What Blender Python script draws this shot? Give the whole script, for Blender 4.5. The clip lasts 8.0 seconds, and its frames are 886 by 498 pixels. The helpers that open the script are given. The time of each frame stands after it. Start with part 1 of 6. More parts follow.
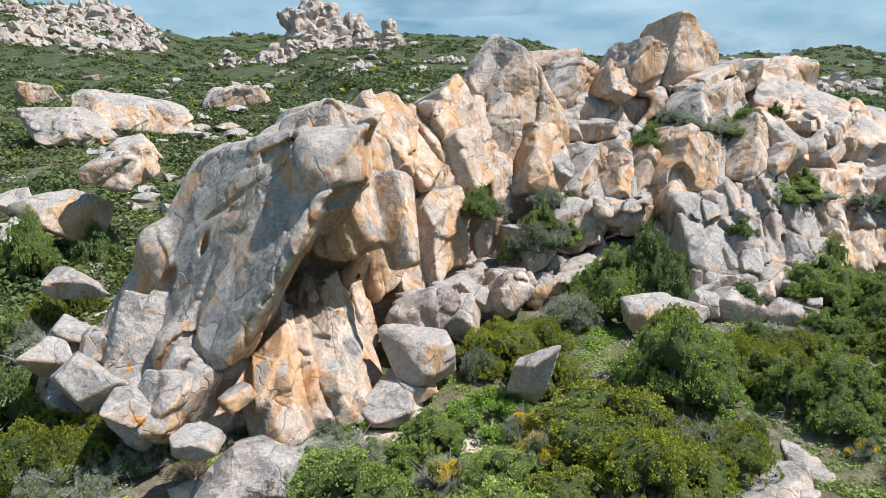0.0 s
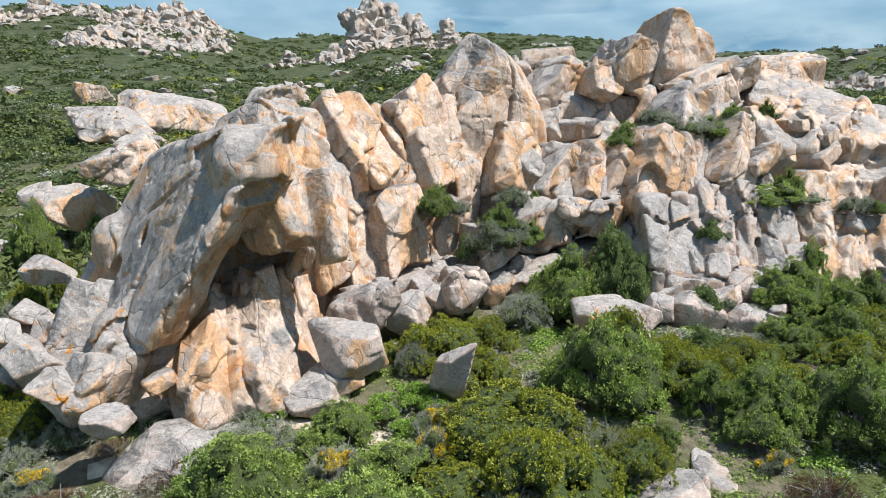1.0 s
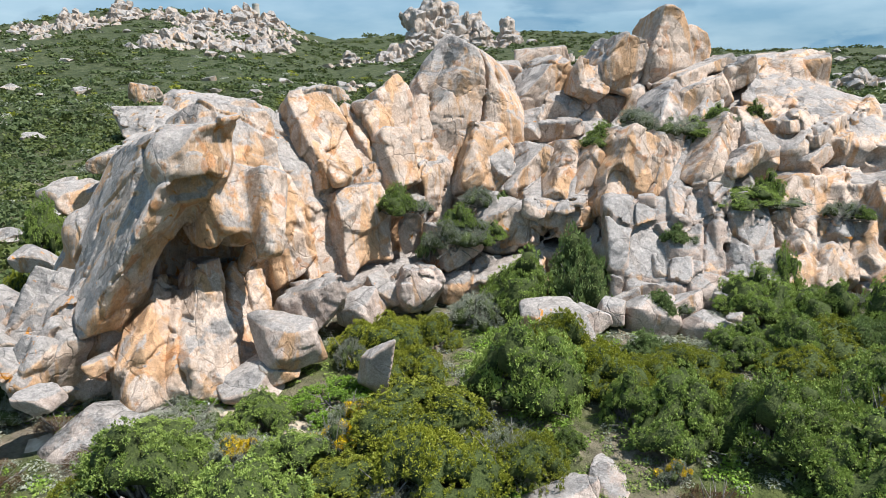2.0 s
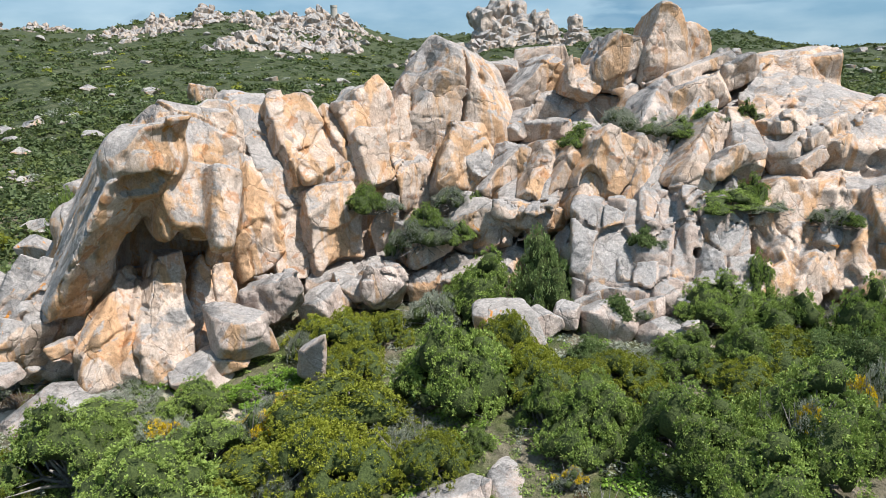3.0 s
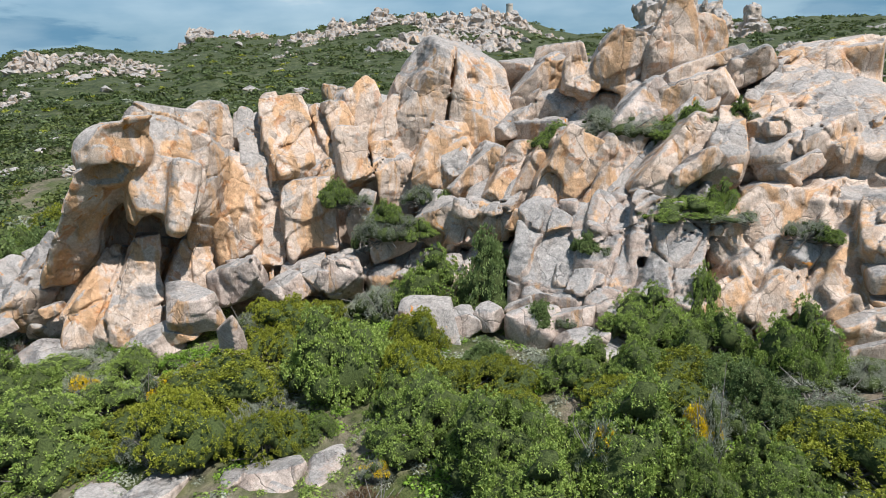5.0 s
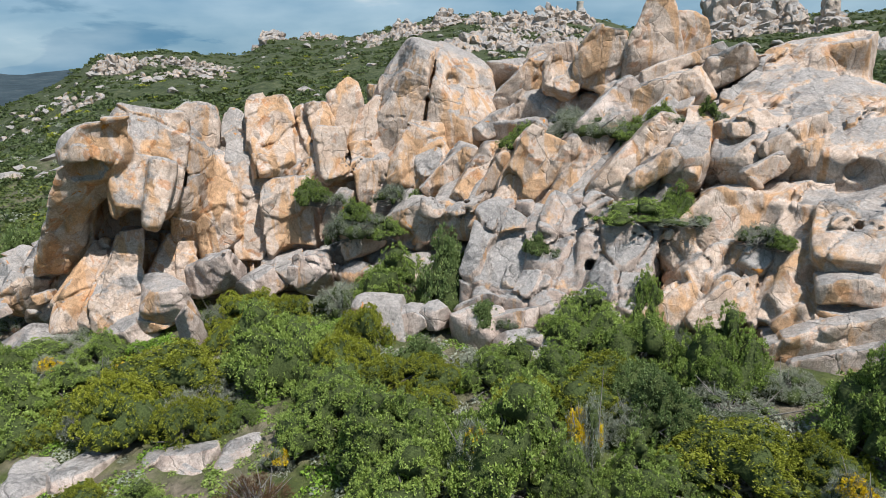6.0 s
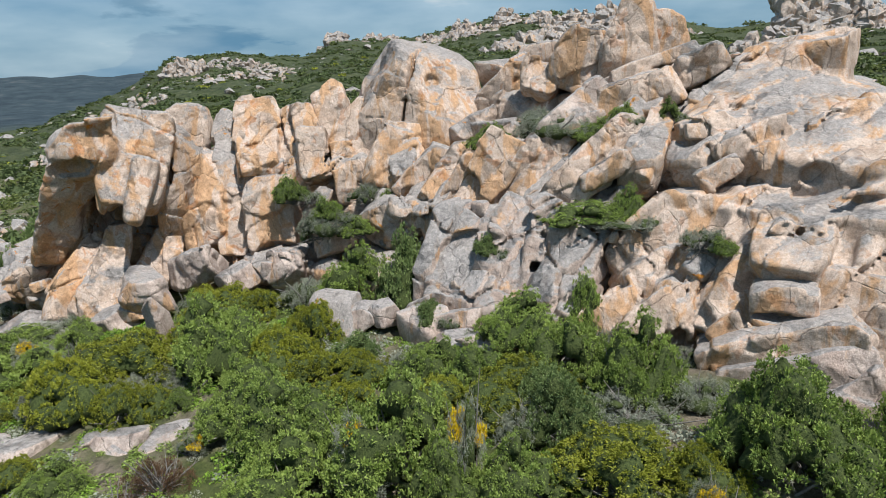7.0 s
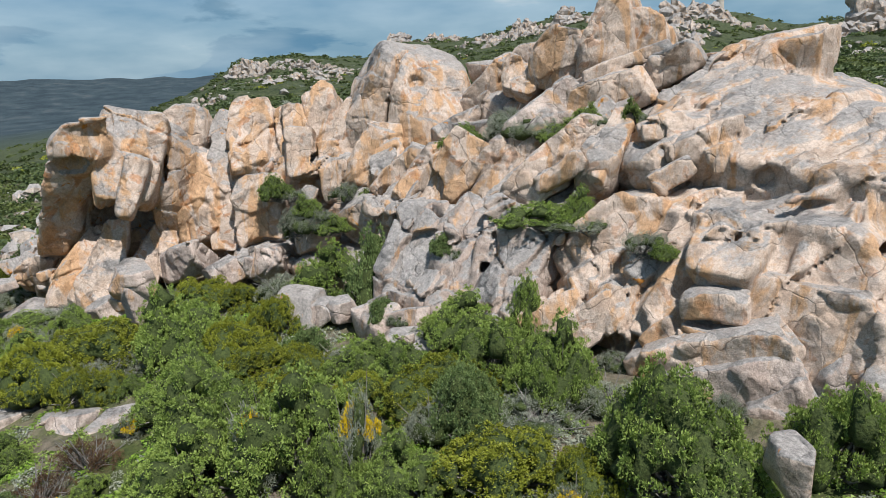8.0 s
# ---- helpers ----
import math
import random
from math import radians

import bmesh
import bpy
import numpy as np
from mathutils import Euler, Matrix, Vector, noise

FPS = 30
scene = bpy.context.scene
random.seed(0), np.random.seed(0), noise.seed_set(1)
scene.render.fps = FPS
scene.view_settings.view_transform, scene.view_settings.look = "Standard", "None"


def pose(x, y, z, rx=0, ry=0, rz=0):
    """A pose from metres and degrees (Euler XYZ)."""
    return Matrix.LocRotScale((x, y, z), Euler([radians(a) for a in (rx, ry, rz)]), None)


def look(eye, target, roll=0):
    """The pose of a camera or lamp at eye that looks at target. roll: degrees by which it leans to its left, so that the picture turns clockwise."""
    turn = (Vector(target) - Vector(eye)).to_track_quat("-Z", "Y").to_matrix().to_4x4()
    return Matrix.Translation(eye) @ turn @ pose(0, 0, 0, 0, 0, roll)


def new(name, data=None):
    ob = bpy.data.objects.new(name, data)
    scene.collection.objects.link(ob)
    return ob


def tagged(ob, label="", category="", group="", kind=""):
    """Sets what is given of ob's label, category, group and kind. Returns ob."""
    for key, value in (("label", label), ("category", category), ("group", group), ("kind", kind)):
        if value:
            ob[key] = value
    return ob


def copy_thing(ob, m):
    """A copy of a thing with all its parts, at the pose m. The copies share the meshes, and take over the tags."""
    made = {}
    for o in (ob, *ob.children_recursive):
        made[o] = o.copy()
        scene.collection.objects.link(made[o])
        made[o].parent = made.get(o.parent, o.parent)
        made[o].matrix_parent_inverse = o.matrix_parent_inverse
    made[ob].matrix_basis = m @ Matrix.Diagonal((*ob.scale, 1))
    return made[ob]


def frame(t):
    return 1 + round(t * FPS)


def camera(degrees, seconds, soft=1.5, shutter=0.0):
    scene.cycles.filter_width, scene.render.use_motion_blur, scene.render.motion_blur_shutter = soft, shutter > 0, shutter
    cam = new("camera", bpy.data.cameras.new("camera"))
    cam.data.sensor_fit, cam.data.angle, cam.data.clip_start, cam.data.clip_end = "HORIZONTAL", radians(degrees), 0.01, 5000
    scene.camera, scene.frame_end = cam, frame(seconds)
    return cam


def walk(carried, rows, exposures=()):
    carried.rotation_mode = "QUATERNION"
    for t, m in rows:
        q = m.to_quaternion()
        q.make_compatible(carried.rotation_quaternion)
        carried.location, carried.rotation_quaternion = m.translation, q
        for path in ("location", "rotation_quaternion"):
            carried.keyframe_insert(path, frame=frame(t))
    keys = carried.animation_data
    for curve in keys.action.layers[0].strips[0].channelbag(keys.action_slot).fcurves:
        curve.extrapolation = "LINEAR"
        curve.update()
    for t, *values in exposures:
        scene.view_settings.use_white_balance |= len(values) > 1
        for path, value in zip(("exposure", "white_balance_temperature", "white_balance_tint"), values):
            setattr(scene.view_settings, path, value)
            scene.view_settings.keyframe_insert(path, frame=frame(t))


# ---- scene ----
cam = camera(67.3, 8.0, soft=0.6)
METRES, EYE, TILT, LEAN, TURN = 30.0, 10.8, -13.8, 0.0, 0.0
ROWS = [
    (0.0, 0.0, 0.0, 0.0, 0.0, -0.0, -0.0),
    (0.5, 0.0625, -0.0025, -0.0008, 2.66, -0.06, -0.55),
    (1.0, 0.1256, -0.0027, -0.0007, 5.7, -0.14, -1.19),
    (1.5, 0.1888, 0.0003, 0.0005, 8.75, -0.27, -1.82),
    (3.0, 0.3756, 0.0333, 0.0097, 18.02, -0.84, -3.68),
    (3.5, 0.4366, 0.0515, 0.014, 22.32, -1.22, -4.46),
    (4.0, 0.497, 0.0741, 0.0191, 26.54, -1.65, -5.21),
    (4.5, 0.5562, 0.1006, 0.0252, 29.94, -2.01, -5.8),
    (6.0, 0.7198, 0.1958, 0.0468, 39.21, -3.15, -7.19),
    (6.5, 0.7687, 0.232, 0.0546, 42.05, -3.52, -7.59),
    (7.0, 0.8145, 0.2697, 0.0628, 44.89, -3.91, -7.97),
    (7.5, 0.857, 0.3088, 0.071, 47.72, -4.33, -8.34),
    (8.0, 0.8966, 0.3491, 0.0794, 50.58, -4.74, -8.71),
]
walk(cam, [(t, pose(0, 0, EYE, TILT, LEAN, TURN) @ pose(METRES * x, METRES * y, METRES * z, 90 + pitch, roll, yaw)) for t, x, y, z, yaw, pitch, roll in ROWS], exposures=((0.0, 0.79), (4.0, 0.65), (8.0, 0.33)))

# ---- world and sun ----
SUN_AZ, SUN_EL = -8.0, 60.0     # degrees from +x towards +y, and above the horizon
world = bpy.data.worlds.new("sky")
scene.world = world
world.use_nodes = True
wn, wl = world.node_tree.nodes, world.node_tree.links
wn.clear()
w_out, w_bg = wn.new("ShaderNodeOutputWorld"), wn.new("ShaderNodeBackground")
w_sky = wn.new("ShaderNodeTexSky")
w_sky.sky_type, w_sky.sun_disc = "NISHITA", False
w_sky.sun_elevation, w_sky.sun_rotation = radians(SUN_EL), radians(90 - SUN_AZ)
w_sky.air_density, w_sky.dust_density = 1.0, 0.2
w_co, w_map = wn.new("ShaderNodeTexCoord"), wn.new("ShaderNodeMapping")
w_map.inputs["Scale"].default_value = (2.2, 2.2, 8.0)
w_n1 = wn.new("ShaderNodeTexNoise")
w_n1.inputs["Scale"].default_value, w_n1.inputs["Detail"].default_value, w_n1.inputs["Roughness"].default_value = 1.6, 7.0, 0.52
w_n1.inputs["Distortion"].default_value = 0.35
w_ramp = wn.new("ShaderNodeValToRGB")
w_ramp.color_ramp.elements[0].position, w_ramp.color_ramp.elements[1].position = 0.34, 0.60
w_n2 = wn.new("ShaderNodeTexNoise")
w_n2.inputs["Scale"].default_value, w_n2.inputs["Detail"].default_value = 2.3, 5.0
w_r2 = wn.new("ShaderNodeValToRGB")
w_r2.color_ramp.elements[0].position, w_r2.color_ramp.elements[1].position = 0.35, 0.65
w_r2.color_ramp.elements[0].color, w_r2.color_ramp.elements[1].color = (0.86, 1.86, 2.8, 1), (2.2, 3.15, 3.9, 1)
w_r2.color_ramp.elements.new(0.74).color = (4.0, 4.4, 4.7, 1)
w_mix = wn.new("ShaderNodeMixRGB")
wl.new(w_co.outputs["Generated"], w_map.inputs["Vector"])
wl.new(w_map.outputs["Vector"], w_n1.inputs["Vector"])
wl.new(w_map.outputs["Vector"], w_n2.inputs["Vector"])
wl.new(w_n1.outputs["Fac"], w_ramp.inputs["Fac"])
wl.new(w_n2.outputs["Fac"], w_r2.inputs["Fac"])
w_sep, w_low, w_max = wn.new("ShaderNodeSeparateXYZ"), wn.new("ShaderNodeMapRange"), wn.new("ShaderNodeMath")
w_low.inputs["From Min"].default_value, w_low.inputs["From Max"].default_value = 0.02, 0.70
w_low.inputs["To Min"].default_value, w_low.inputs["To Max"].default_value = 0.95, 0.0
w_max.operation = "MAXIMUM"
wl.new(w_co.outputs["Generated"], w_sep.inputs[0])
wl.new(w_sep.outputs["Z"], w_low.inputs["Value"])
wl.new(w_ramp.outputs["Color"], w_max.inputs[0])
wl.new(w_low.outputs["Result"], w_max.inputs[1])
wl.new(w_max.outputs["Value"], w_mix.inputs["Fac"])
wl.new(w_sky.outputs["Color"], w_mix.inputs["Color1"])
wl.new(w_r2.outputs["Color"], w_mix.inputs["Color2"])
wl.new(w_mix.outputs["Color"], w_bg.inputs["Color"])
wl.new(w_bg.outputs["Background"], w_out.inputs["Surface"])
w_bg.inputs["Strength"].default_value = 0.115

sun_to = Vector((math.cos(radians(SUN_EL)) * math.cos(radians(SUN_AZ)), math.cos(radians(SUN_EL)) * math.sin(radians(SUN_AZ)), math.sin(radians(SUN_EL))))
sun = new("sun", bpy.data.lights.new("sun", "SUN"))
sun.data.energy, sun.data.angle, sun.data.color = 4.8, radians(0.55), (1.0, 0.96, 0.935)
sun.matrix_world = look(sun_to * 200, (0, 0, 0))


# ---- materials ----
def shader(name, rough=0.9):
    m = bpy.data.materials.new(name)
    m.use_nodes = True
    nt = m.node_tree
    b = nt.nodes["Principled BSDF"]
    b.inputs["Roughness"].default_value = rough
    b.inputs["Specular IOR Level"].default_value = 0.25
    return m, nt, b


def tex_noise(nt, vec, scale, detail=4.0, rough=0.55, distort=0.0):
    n = nt.nodes.new("ShaderNodeTexNoise")
    n.inputs["Scale"].default_value, n.inputs["Detail"].default_value = scale, detail
    n.inputs["Roughness"].default_value, n.inputs["Distortion"].default_value = rough, distort
    nt.links.new(vec, n.inputs["Vector"])
    return n.outputs["Fac"]


def ramp(nt, fac, *stops):
    r = nt.nodes.new("ShaderNodeValToRGB")
    while len(r.color_ramp.elements) < len(stops):
        r.color_ramp.elements.new(0.5)
    for e, (p, c) in zip(r.color_ramp.elements, stops):
        e.position = p
        e.color = (c, c, c, 1) if isinstance(c, (int, float)) else (*c, 1)
    nt.links.new(fac, r.inputs["Fac"])
    return r.outputs["Color"]


def mix(nt, fac, a, b, mode="MIX"):
    m = nt.nodes.new("ShaderNodeMixRGB")
    m.blend_type = mode
    for socket, v in ((m.inputs["Fac"], fac), (m.inputs["Color1"], a), (m.inputs["Color2"], b)):
        if isinstance(v, (int, float)):
            socket.default_value = v
        elif isinstance(v, tuple):
            socket.default_value = (*v, 1)
        else:
            nt.links.new(v, socket)
    return m.outputs["Color"]


def math_node(nt, op, a, b=0.0):
    m = nt.nodes.new("ShaderNodeMath")
    m.operation = op
    for socket, v in zip(m.inputs, (a, b)):
        if isinstance(v, (int, float)):
            socket.default_value = v
        else:
            nt.links.new(v, socket)
    return m.outputs["Value"]


def bump(nt, b, height, strength, distance, under=None):
    n = nt.nodes.new("ShaderNodeBump")
    n.inputs["Strength"].default_value, n.inputs["Distance"].default_value = strength, distance
    nt.links.new(height, n.inputs["Height"])
    if under:
        nt.links.new(under, n.inputs["Normal"])
    nt.links.new(n.outputs["Normal"], b.inputs["Normal"])
    return n.outputs["Normal"]


def rock_material(name, grey, orange, tan=(0.445, 0.335, 0.255), pale=(0.545, 0.45, 0.375), lichen=0.0):
    """Weathered granite: tan and pale crystalline rock, orange iron stain, grey lichen crust on what faces the sky."""
    m, nt, b = shader(name, 0.92)
    geo = nt.nodes.new("ShaderNodeNewGeometry")
    P = geo.outputs["Position"]
    sep = nt.nodes.new("ShaderNodeSeparateXYZ")
    nt.links.new(geo.outputs["Normal"], sep.inputs[0])

    def mapped(scale, turn=(0, 0, 0)):
        q = nt.nodes.new("ShaderNodeMapping")
        q.inputs["Scale"].default_value, q.inputs["Rotation"].default_value = scale, [radians(v) for v in turn]
        nt.links.new(P, q.inputs["Vector"])
        return q.outputs["Vector"]
    broad = tex_noise(nt, P, 0.5, 4, 0.55)
    mid = tex_noise(nt, P, 1.5, 7, 0.62, 0.6)
    streak = tex_noise(nt, mapped((1.0, 1.0, 0.28)), 1.2, 6, 0.62, 0.7)
    folia = tex_noise(nt, mapped((1.6, 1.6, 0.55), (0, -40, -20)), 1.4, 8, 0.66, 0.5)
    grain = tex_noise(nt, P, 42.0, 3, 0.7)
    speck = tex_noise(nt, P, 9.0, 6, 0.78)
    base = mix(nt, ramp(nt, mid, (0.40, 0.0), (0.58, 1.0)), tan, pale)
    base = mix(nt, math_node(nt, "MULTIPLY", ramp(nt, streak, (0.60 - 0.14 * orange, 0.0), (0.66 - 0.13 * orange, 1.0)), 0.85), base, (0.49, 0.295, 0.155))
    base = mix(nt, math_node(nt, "MULTIPLY", ramp(nt, mid, (0.57, 0.0), (0.62, 1.0)), 0.7 * orange), base, (0.43, 0.19, 0.07))
    up = math_node(nt, "MULTIPLY", math_node(nt, "ADD", sep.outputs["Z"], 0.1), 0.42)
    cover = math_node(nt, "ADD", math_node(nt, "ADD", math_node(nt, "MULTIPLY", broad, 0.62), math_node(nt, "MULTIPLY", speck, 0.24)), up)
    crust = ramp(nt, cover, (0.90 - 0.36 * grey, 0.0), (0.955 - 0.36 * grey, 1.0))
    greys = mix(nt, ramp(nt, speck, (0.34, 0.0), (0.66, 1.0)), (0.20, 0.196, 0.195), (0.37, 0.357, 0.335))
    col = mix(nt, math_node(nt, "MULTIPLY", crust, 0.86), base, greys)
    if lichen:
        patch = ramp(nt, tex_noise(nt, P, 1.7, 6, 0.7, 0.6), (0.66 - 0.1 * lichen, 0.0), (0.69 - 0.1 * lichen, 1.0))
        col = mix(nt, patch, col, (0.52, 0.22, 0.04))
    spots = tex_noise(nt, P, 5.5, 8, 0.82, 0.3)
    col = mix(nt, math_node(nt, "MULTIPLY", ramp(nt, spots, (0.55, 0.0), (0.62, 1.0)), 0.12 + 0.30 * grey), col, (0.19, 0.183, 0.178))
    col = mix(nt, math_node(nt, "MULTIPLY", ramp(nt, spots, (0.36, 1.0), (0.42, 0.0)), 0.28), col, (0.60, 0.53, 0.45))
    col = mix(nt, 0.6, col, ramp(nt, grain, (0.32, 0.45), (0.5, 1.0), (0.66, 1.3)), "MULTIPLY")
    col = mix(nt, 0.32, col, ramp(nt, speck, (0.30, 0.5), (0.46, 1.0), (0.70, 1.2)), "MULTIPLY")
    col = mix(nt, 0.32, col, ramp(nt, folia, (0.34, 0.55), (0.46, 1.0), (0.66, 1.12)), "MULTIPLY")
    fleck = tex_noise(nt, P, 13.0, 5, 0.75, 0.4)
    col = mix(nt, 0.55, col, ramp(nt, fleck, (0.34, 0.45), (0.46, 0.95), (0.54, 1.05), (0.68, 1.4)), "MULTIPLY")
    vor = nt.nodes.new("ShaderNodeTexVoronoi")
    vor.feature = "DISTANCE_TO_EDGE"
    vor.inputs["Scale"].default_value = 0.5
    warp, wcol = nt.nodes.new("ShaderNodeVectorMath"), nt.nodes.new("ShaderNodeTexNoise")
    warp.operation = "ADD"
    wcol.inputs["Scale"].default_value, wcol.inputs["Detail"].default_value = 0.8, 3.0
    nt.links.new(P, wcol.inputs["Vector"])
    nt.links.new(mapped((1.3, 1.3, 0.75), (0, -38, -20)), warp.inputs[0])
    nt.links.new(wcol.outputs["Color"], warp.inputs[1])
    nt.links.new(warp.outputs[0], vor.inputs["Vector"])
    crack = ramp(nt, vor.outputs["Distance"], (0.0, 0.0), (0.011, 1.0))
    split = math_node(nt, "MAXIMUM", ramp(nt, vor.outputs["Distance"], (0.0, 0.2), (0.006, 1.0)), ramp(nt, folia, (0.50, 0.0), (0.56, 1.0)))
    col = mix(nt, 0.45, col, split, "MULTIPLY")
    fine = nt.nodes.new("ShaderNodeTexVoronoi")
    fine.feature = "DISTANCE_TO_EDGE"
    fine.inputs["Scale"].default_value = 1.25
    nt.links.new(warp.outputs[0], fine.inputs["Vector"])
    hair = math_node(nt, "MAXIMUM", ramp(nt, fine.outputs["Distance"], (0.0, 0.3), (0.012, 1.0)), ramp(nt, mid, (0.40, 0.0), (0.48, 1.0)))
    col = mix(nt, 0.35, col, hair, "MULTIPLY")
    nt.links.new(col, b.inputs["Base Color"])

    def facets(scale):
        """Flat chipped faces, each tilted its own way."""
        cell = nt.nodes.new("ShaderNodeTexVoronoi")
        cell.inputs["Scale"].default_value = scale
        nt.links.new(warp.outputs[0], cell.inputs["Vector"])
        from_mid, tilt, dot = (nt.nodes.new("ShaderNodeVectorMath") for k in range(3))
        from_mid.operation, tilt.operation, dot.operation = "SUBTRACT", "SUBTRACT", "DOT_PRODUCT"
        tilt.inputs[1].default_value = (0.5, 0.5, 0.5)
        nt.links.new(warp.outputs[0], from_mid.inputs[0])
        nt.links.new(cell.outputs["Position"], from_mid.inputs[1])
        nt.links.new(cell.outputs["Color"], tilt.inputs[0])
        nt.links.new(from_mid.outputs[0], dot.inputs[0])
        nt.links.new(tilt.outputs[0], dot.inputs[1])
        return dot.outputs["Value"]
    n0 = bump(nt, b, facets(0.5), 0.65, 0.9)
    n0 = bump(nt, b, facets(1.25), 0.7, 0.8, n0)
    n1 = bump(nt, b, crack, 0.5, 0.06, n0)
    n2 = bump(nt, b, folia, 0.45, 0.12, n1)
    n3 = bump(nt, b, tex_noise(nt, P, 3.2, 10, 0.68), 0.7, 0.12, n2)
    n4 = bump(nt, b, fleck, 0.6, 0.035, n3)
    bump(nt, b, grain, 0.35, 0.012, n4)
    return m


M_GREY = rock_material("granite_grey_crust", 0.95, 0.30, lichen=0.4)
M_TAN = rock_material("granite_tan", 0.46, 0.66)
M_ORANGE = rock_material("granite_orange", 0.30, 0.95)
M_PINK = rock_material("granite_pale_pink", 0.46, 0.08, (0.40, 0.315, 0.265), (0.49, 0.41, 0.355))
M_MIXED = rock_material("granite_mixed", 0.72, 0.70)
M_FAR = rock_material("granite_far", 0.70, 0.20, (0.40, 0.32, 0.26), (0.48, 0.41, 0.345))
M_EGG = rock_material("granite_grey_top_orange_face", 0.62, 0.85)
M_MOUND = rock_material("granite_mound", 0.27, 0.62)
M_SLOPE = rock_material("granite_grey_pink", 0.60, 0.25, (0.345, 0.268, 0.222), (0.42, 0.35, 0.30))
M_HEAD = rock_material("granite_grey_and_orange", 0.86, 0.95, lichen=0.3)


def leaf_material(name, dark, light, extra=None, rough=0.55):
    """Leaves that differ one by one, with a little light through them."""
    m, nt, b = shader(name, rough)
    geo = nt.nodes.new("ShaderNodeNewGeometry")
    info = nt.nodes.new("ShaderNodeObjectInfo")
    patch = tex_noise(nt, geo.outputs["Position"], 1.3, 3)
    f = math_node(nt, "ADD", math_node(nt, "MULTIPLY", geo.outputs["Random Per Island"], 0.42), math_node(nt, "MULTIPLY", patch, 0.66))
    f = math_node(nt, "ADD", f, math_node(nt, "MULTIPLY", math_node(nt, "SUBTRACT", info.outputs["Random"], 0.5), 0.25))
    stops = [(0.22, tuple(0.55 * v for v in dark)), (0.5, tuple(0.5 * (p + q) for p, q in zip(dark, light))), (0.8, light)] + ([(0.93, extra)] if extra else [])
    nt.links.new(ramp(nt, f, *stops), b.inputs["Base Color"])
    tr = nt.nodes.new("ShaderNodeBsdfTranslucent")
    nt.links.new(ramp(nt, f, *stops), tr.inputs["Color"])
    ms = nt.nodes.new("ShaderNodeMixShader")
    ms.inputs["Fac"].default_value = 0.28
    nt.links.new(b.outputs["BSDF"], ms.inputs[1])
    nt.links.new(tr.outputs["BSDF"], ms.inputs[2])
    nt.links.new(ms.outputs["Shader"], nt.nodes["Material Output"].inputs["Surface"])
    return m


L_JUNIPER = leaf_material("juniper_leaf", (0.120, 0.185, 0.042), (0.300, 0.392, 0.092))
L_LENTISK = leaf_material("lentisk_leaf", (0.142, 0.168, 0.020), (0.296, 0.318, 0.038))
L_DARK = leaf_material("dark_leaf", (0.085, 0.140, 0.050), (0.220, 0.290, 0.100))
L_GREY = leaf_material("grey_leaf", (0.166, 0.189, 0.136), (0.377, 0.400, 0.310))
L_HERB = leaf_material("herb_leaf", (0.114, 0.211, 0.030), (0.256, 0.407, 0.053))
L_BROWN = leaf_material("dry_leaf", (0.060, 0.035, 0.020), (0.17, 0.10, 0.055))
L_HILL_DARK = leaf_material("hill_leaf_dark", (0.040, 0.062, 0.022), (0.105, 0.140, 0.052))
L_HILL_OLIVE = leaf_material("hill_leaf_olive", (0.048, 0.072, 0.020), (0.130, 0.160, 0.045))
L_YELLOW = leaf_material("yellow_petal", (0.62, 0.43, 0.02), (0.85, 0.66, 0.03))
L_WHITE = leaf_material("white_petal", (0.75, 0.75, 0.70), (0.85, 0.85, 0.80))


def plain_material(name, c1, c2, scale, rough=0.9, relief=0.3):
    m, nt, b = shader(name, rough)
    P = nt.nodes.new("ShaderNodeNewGeometry").outputs["Position"]
    n = tex_noise(nt, P, scale, 5, 0.65)
    nt.links.new(ramp(nt, n, (0.32, c1), (0.68, c2)), b.inputs["Base Color"])
    bump(nt, b, n, relief, 0.05)
    return m


M_BARK = plain_material("grey_bark", (0.10, 0.09, 0.08), (0.27, 0.255, 0.235), 14.0)
# Darker green than the leaves: shade between the lobes put into the colour.
M_CORE = plain_material("crown_inside_shade", (0.022, 0.034, 0.010), (0.075, 0.10, 0.028), 16.0, relief=1.0)
M_SAND = plain_material("path_sand", (0.33, 0.27, 0.20), (0.52, 0.44, 0.35), 3.5, relief=0.5)
M_TOWER = plain_material("tower_stone", (0.36, 0.32, 0.27), (0.5, 0.46, 0.4), 1.5)


# ---- fields and meshes ----
LATTICE = np.random.RandomState(7).rand(32, 32, 32).astype(np.float32)


def value_noise(x, y, z):
    """Smooth noise from -1 to 1 at arrays of places, about one feature a unit."""
    out = 0.0
    i, j, k = np.floor(x).astype(int), np.floor(y).astype(int), np.floor(z).astype(int)
    u, v, w = x - i, y - j, z - k
    u, v, w = u * u * (3 - 2 * u), v * v * (3 - 2 * v), w * w * (3 - 2 * w)
    for a in (0, 1):
        for b in (0, 1):
            for c in (0, 1):
                out = out + (u if a else 1 - u) * (v if b else 1 - v) * (w if c else 1 - w) * LATTICE[(i + a) & 31, (j + b) & 31, (k + c) & 31]
    return out * 2 - 1


def turn_matrix(rot):
    return np.array(Euler([radians(a) for a in rot]).to_matrix(), dtype=np.float32)


def ell(c, r, rot=(0, 0, 0)):
    return ("e", np.array(c, float), np.array(r, float), turn_matrix(rot), 0)


def box(c, size, rot=(0, 0, 0), rounded=0.3):
    return ("b", np.array(c, float), np.array(size, float), turn_matrix(rot), rounded)


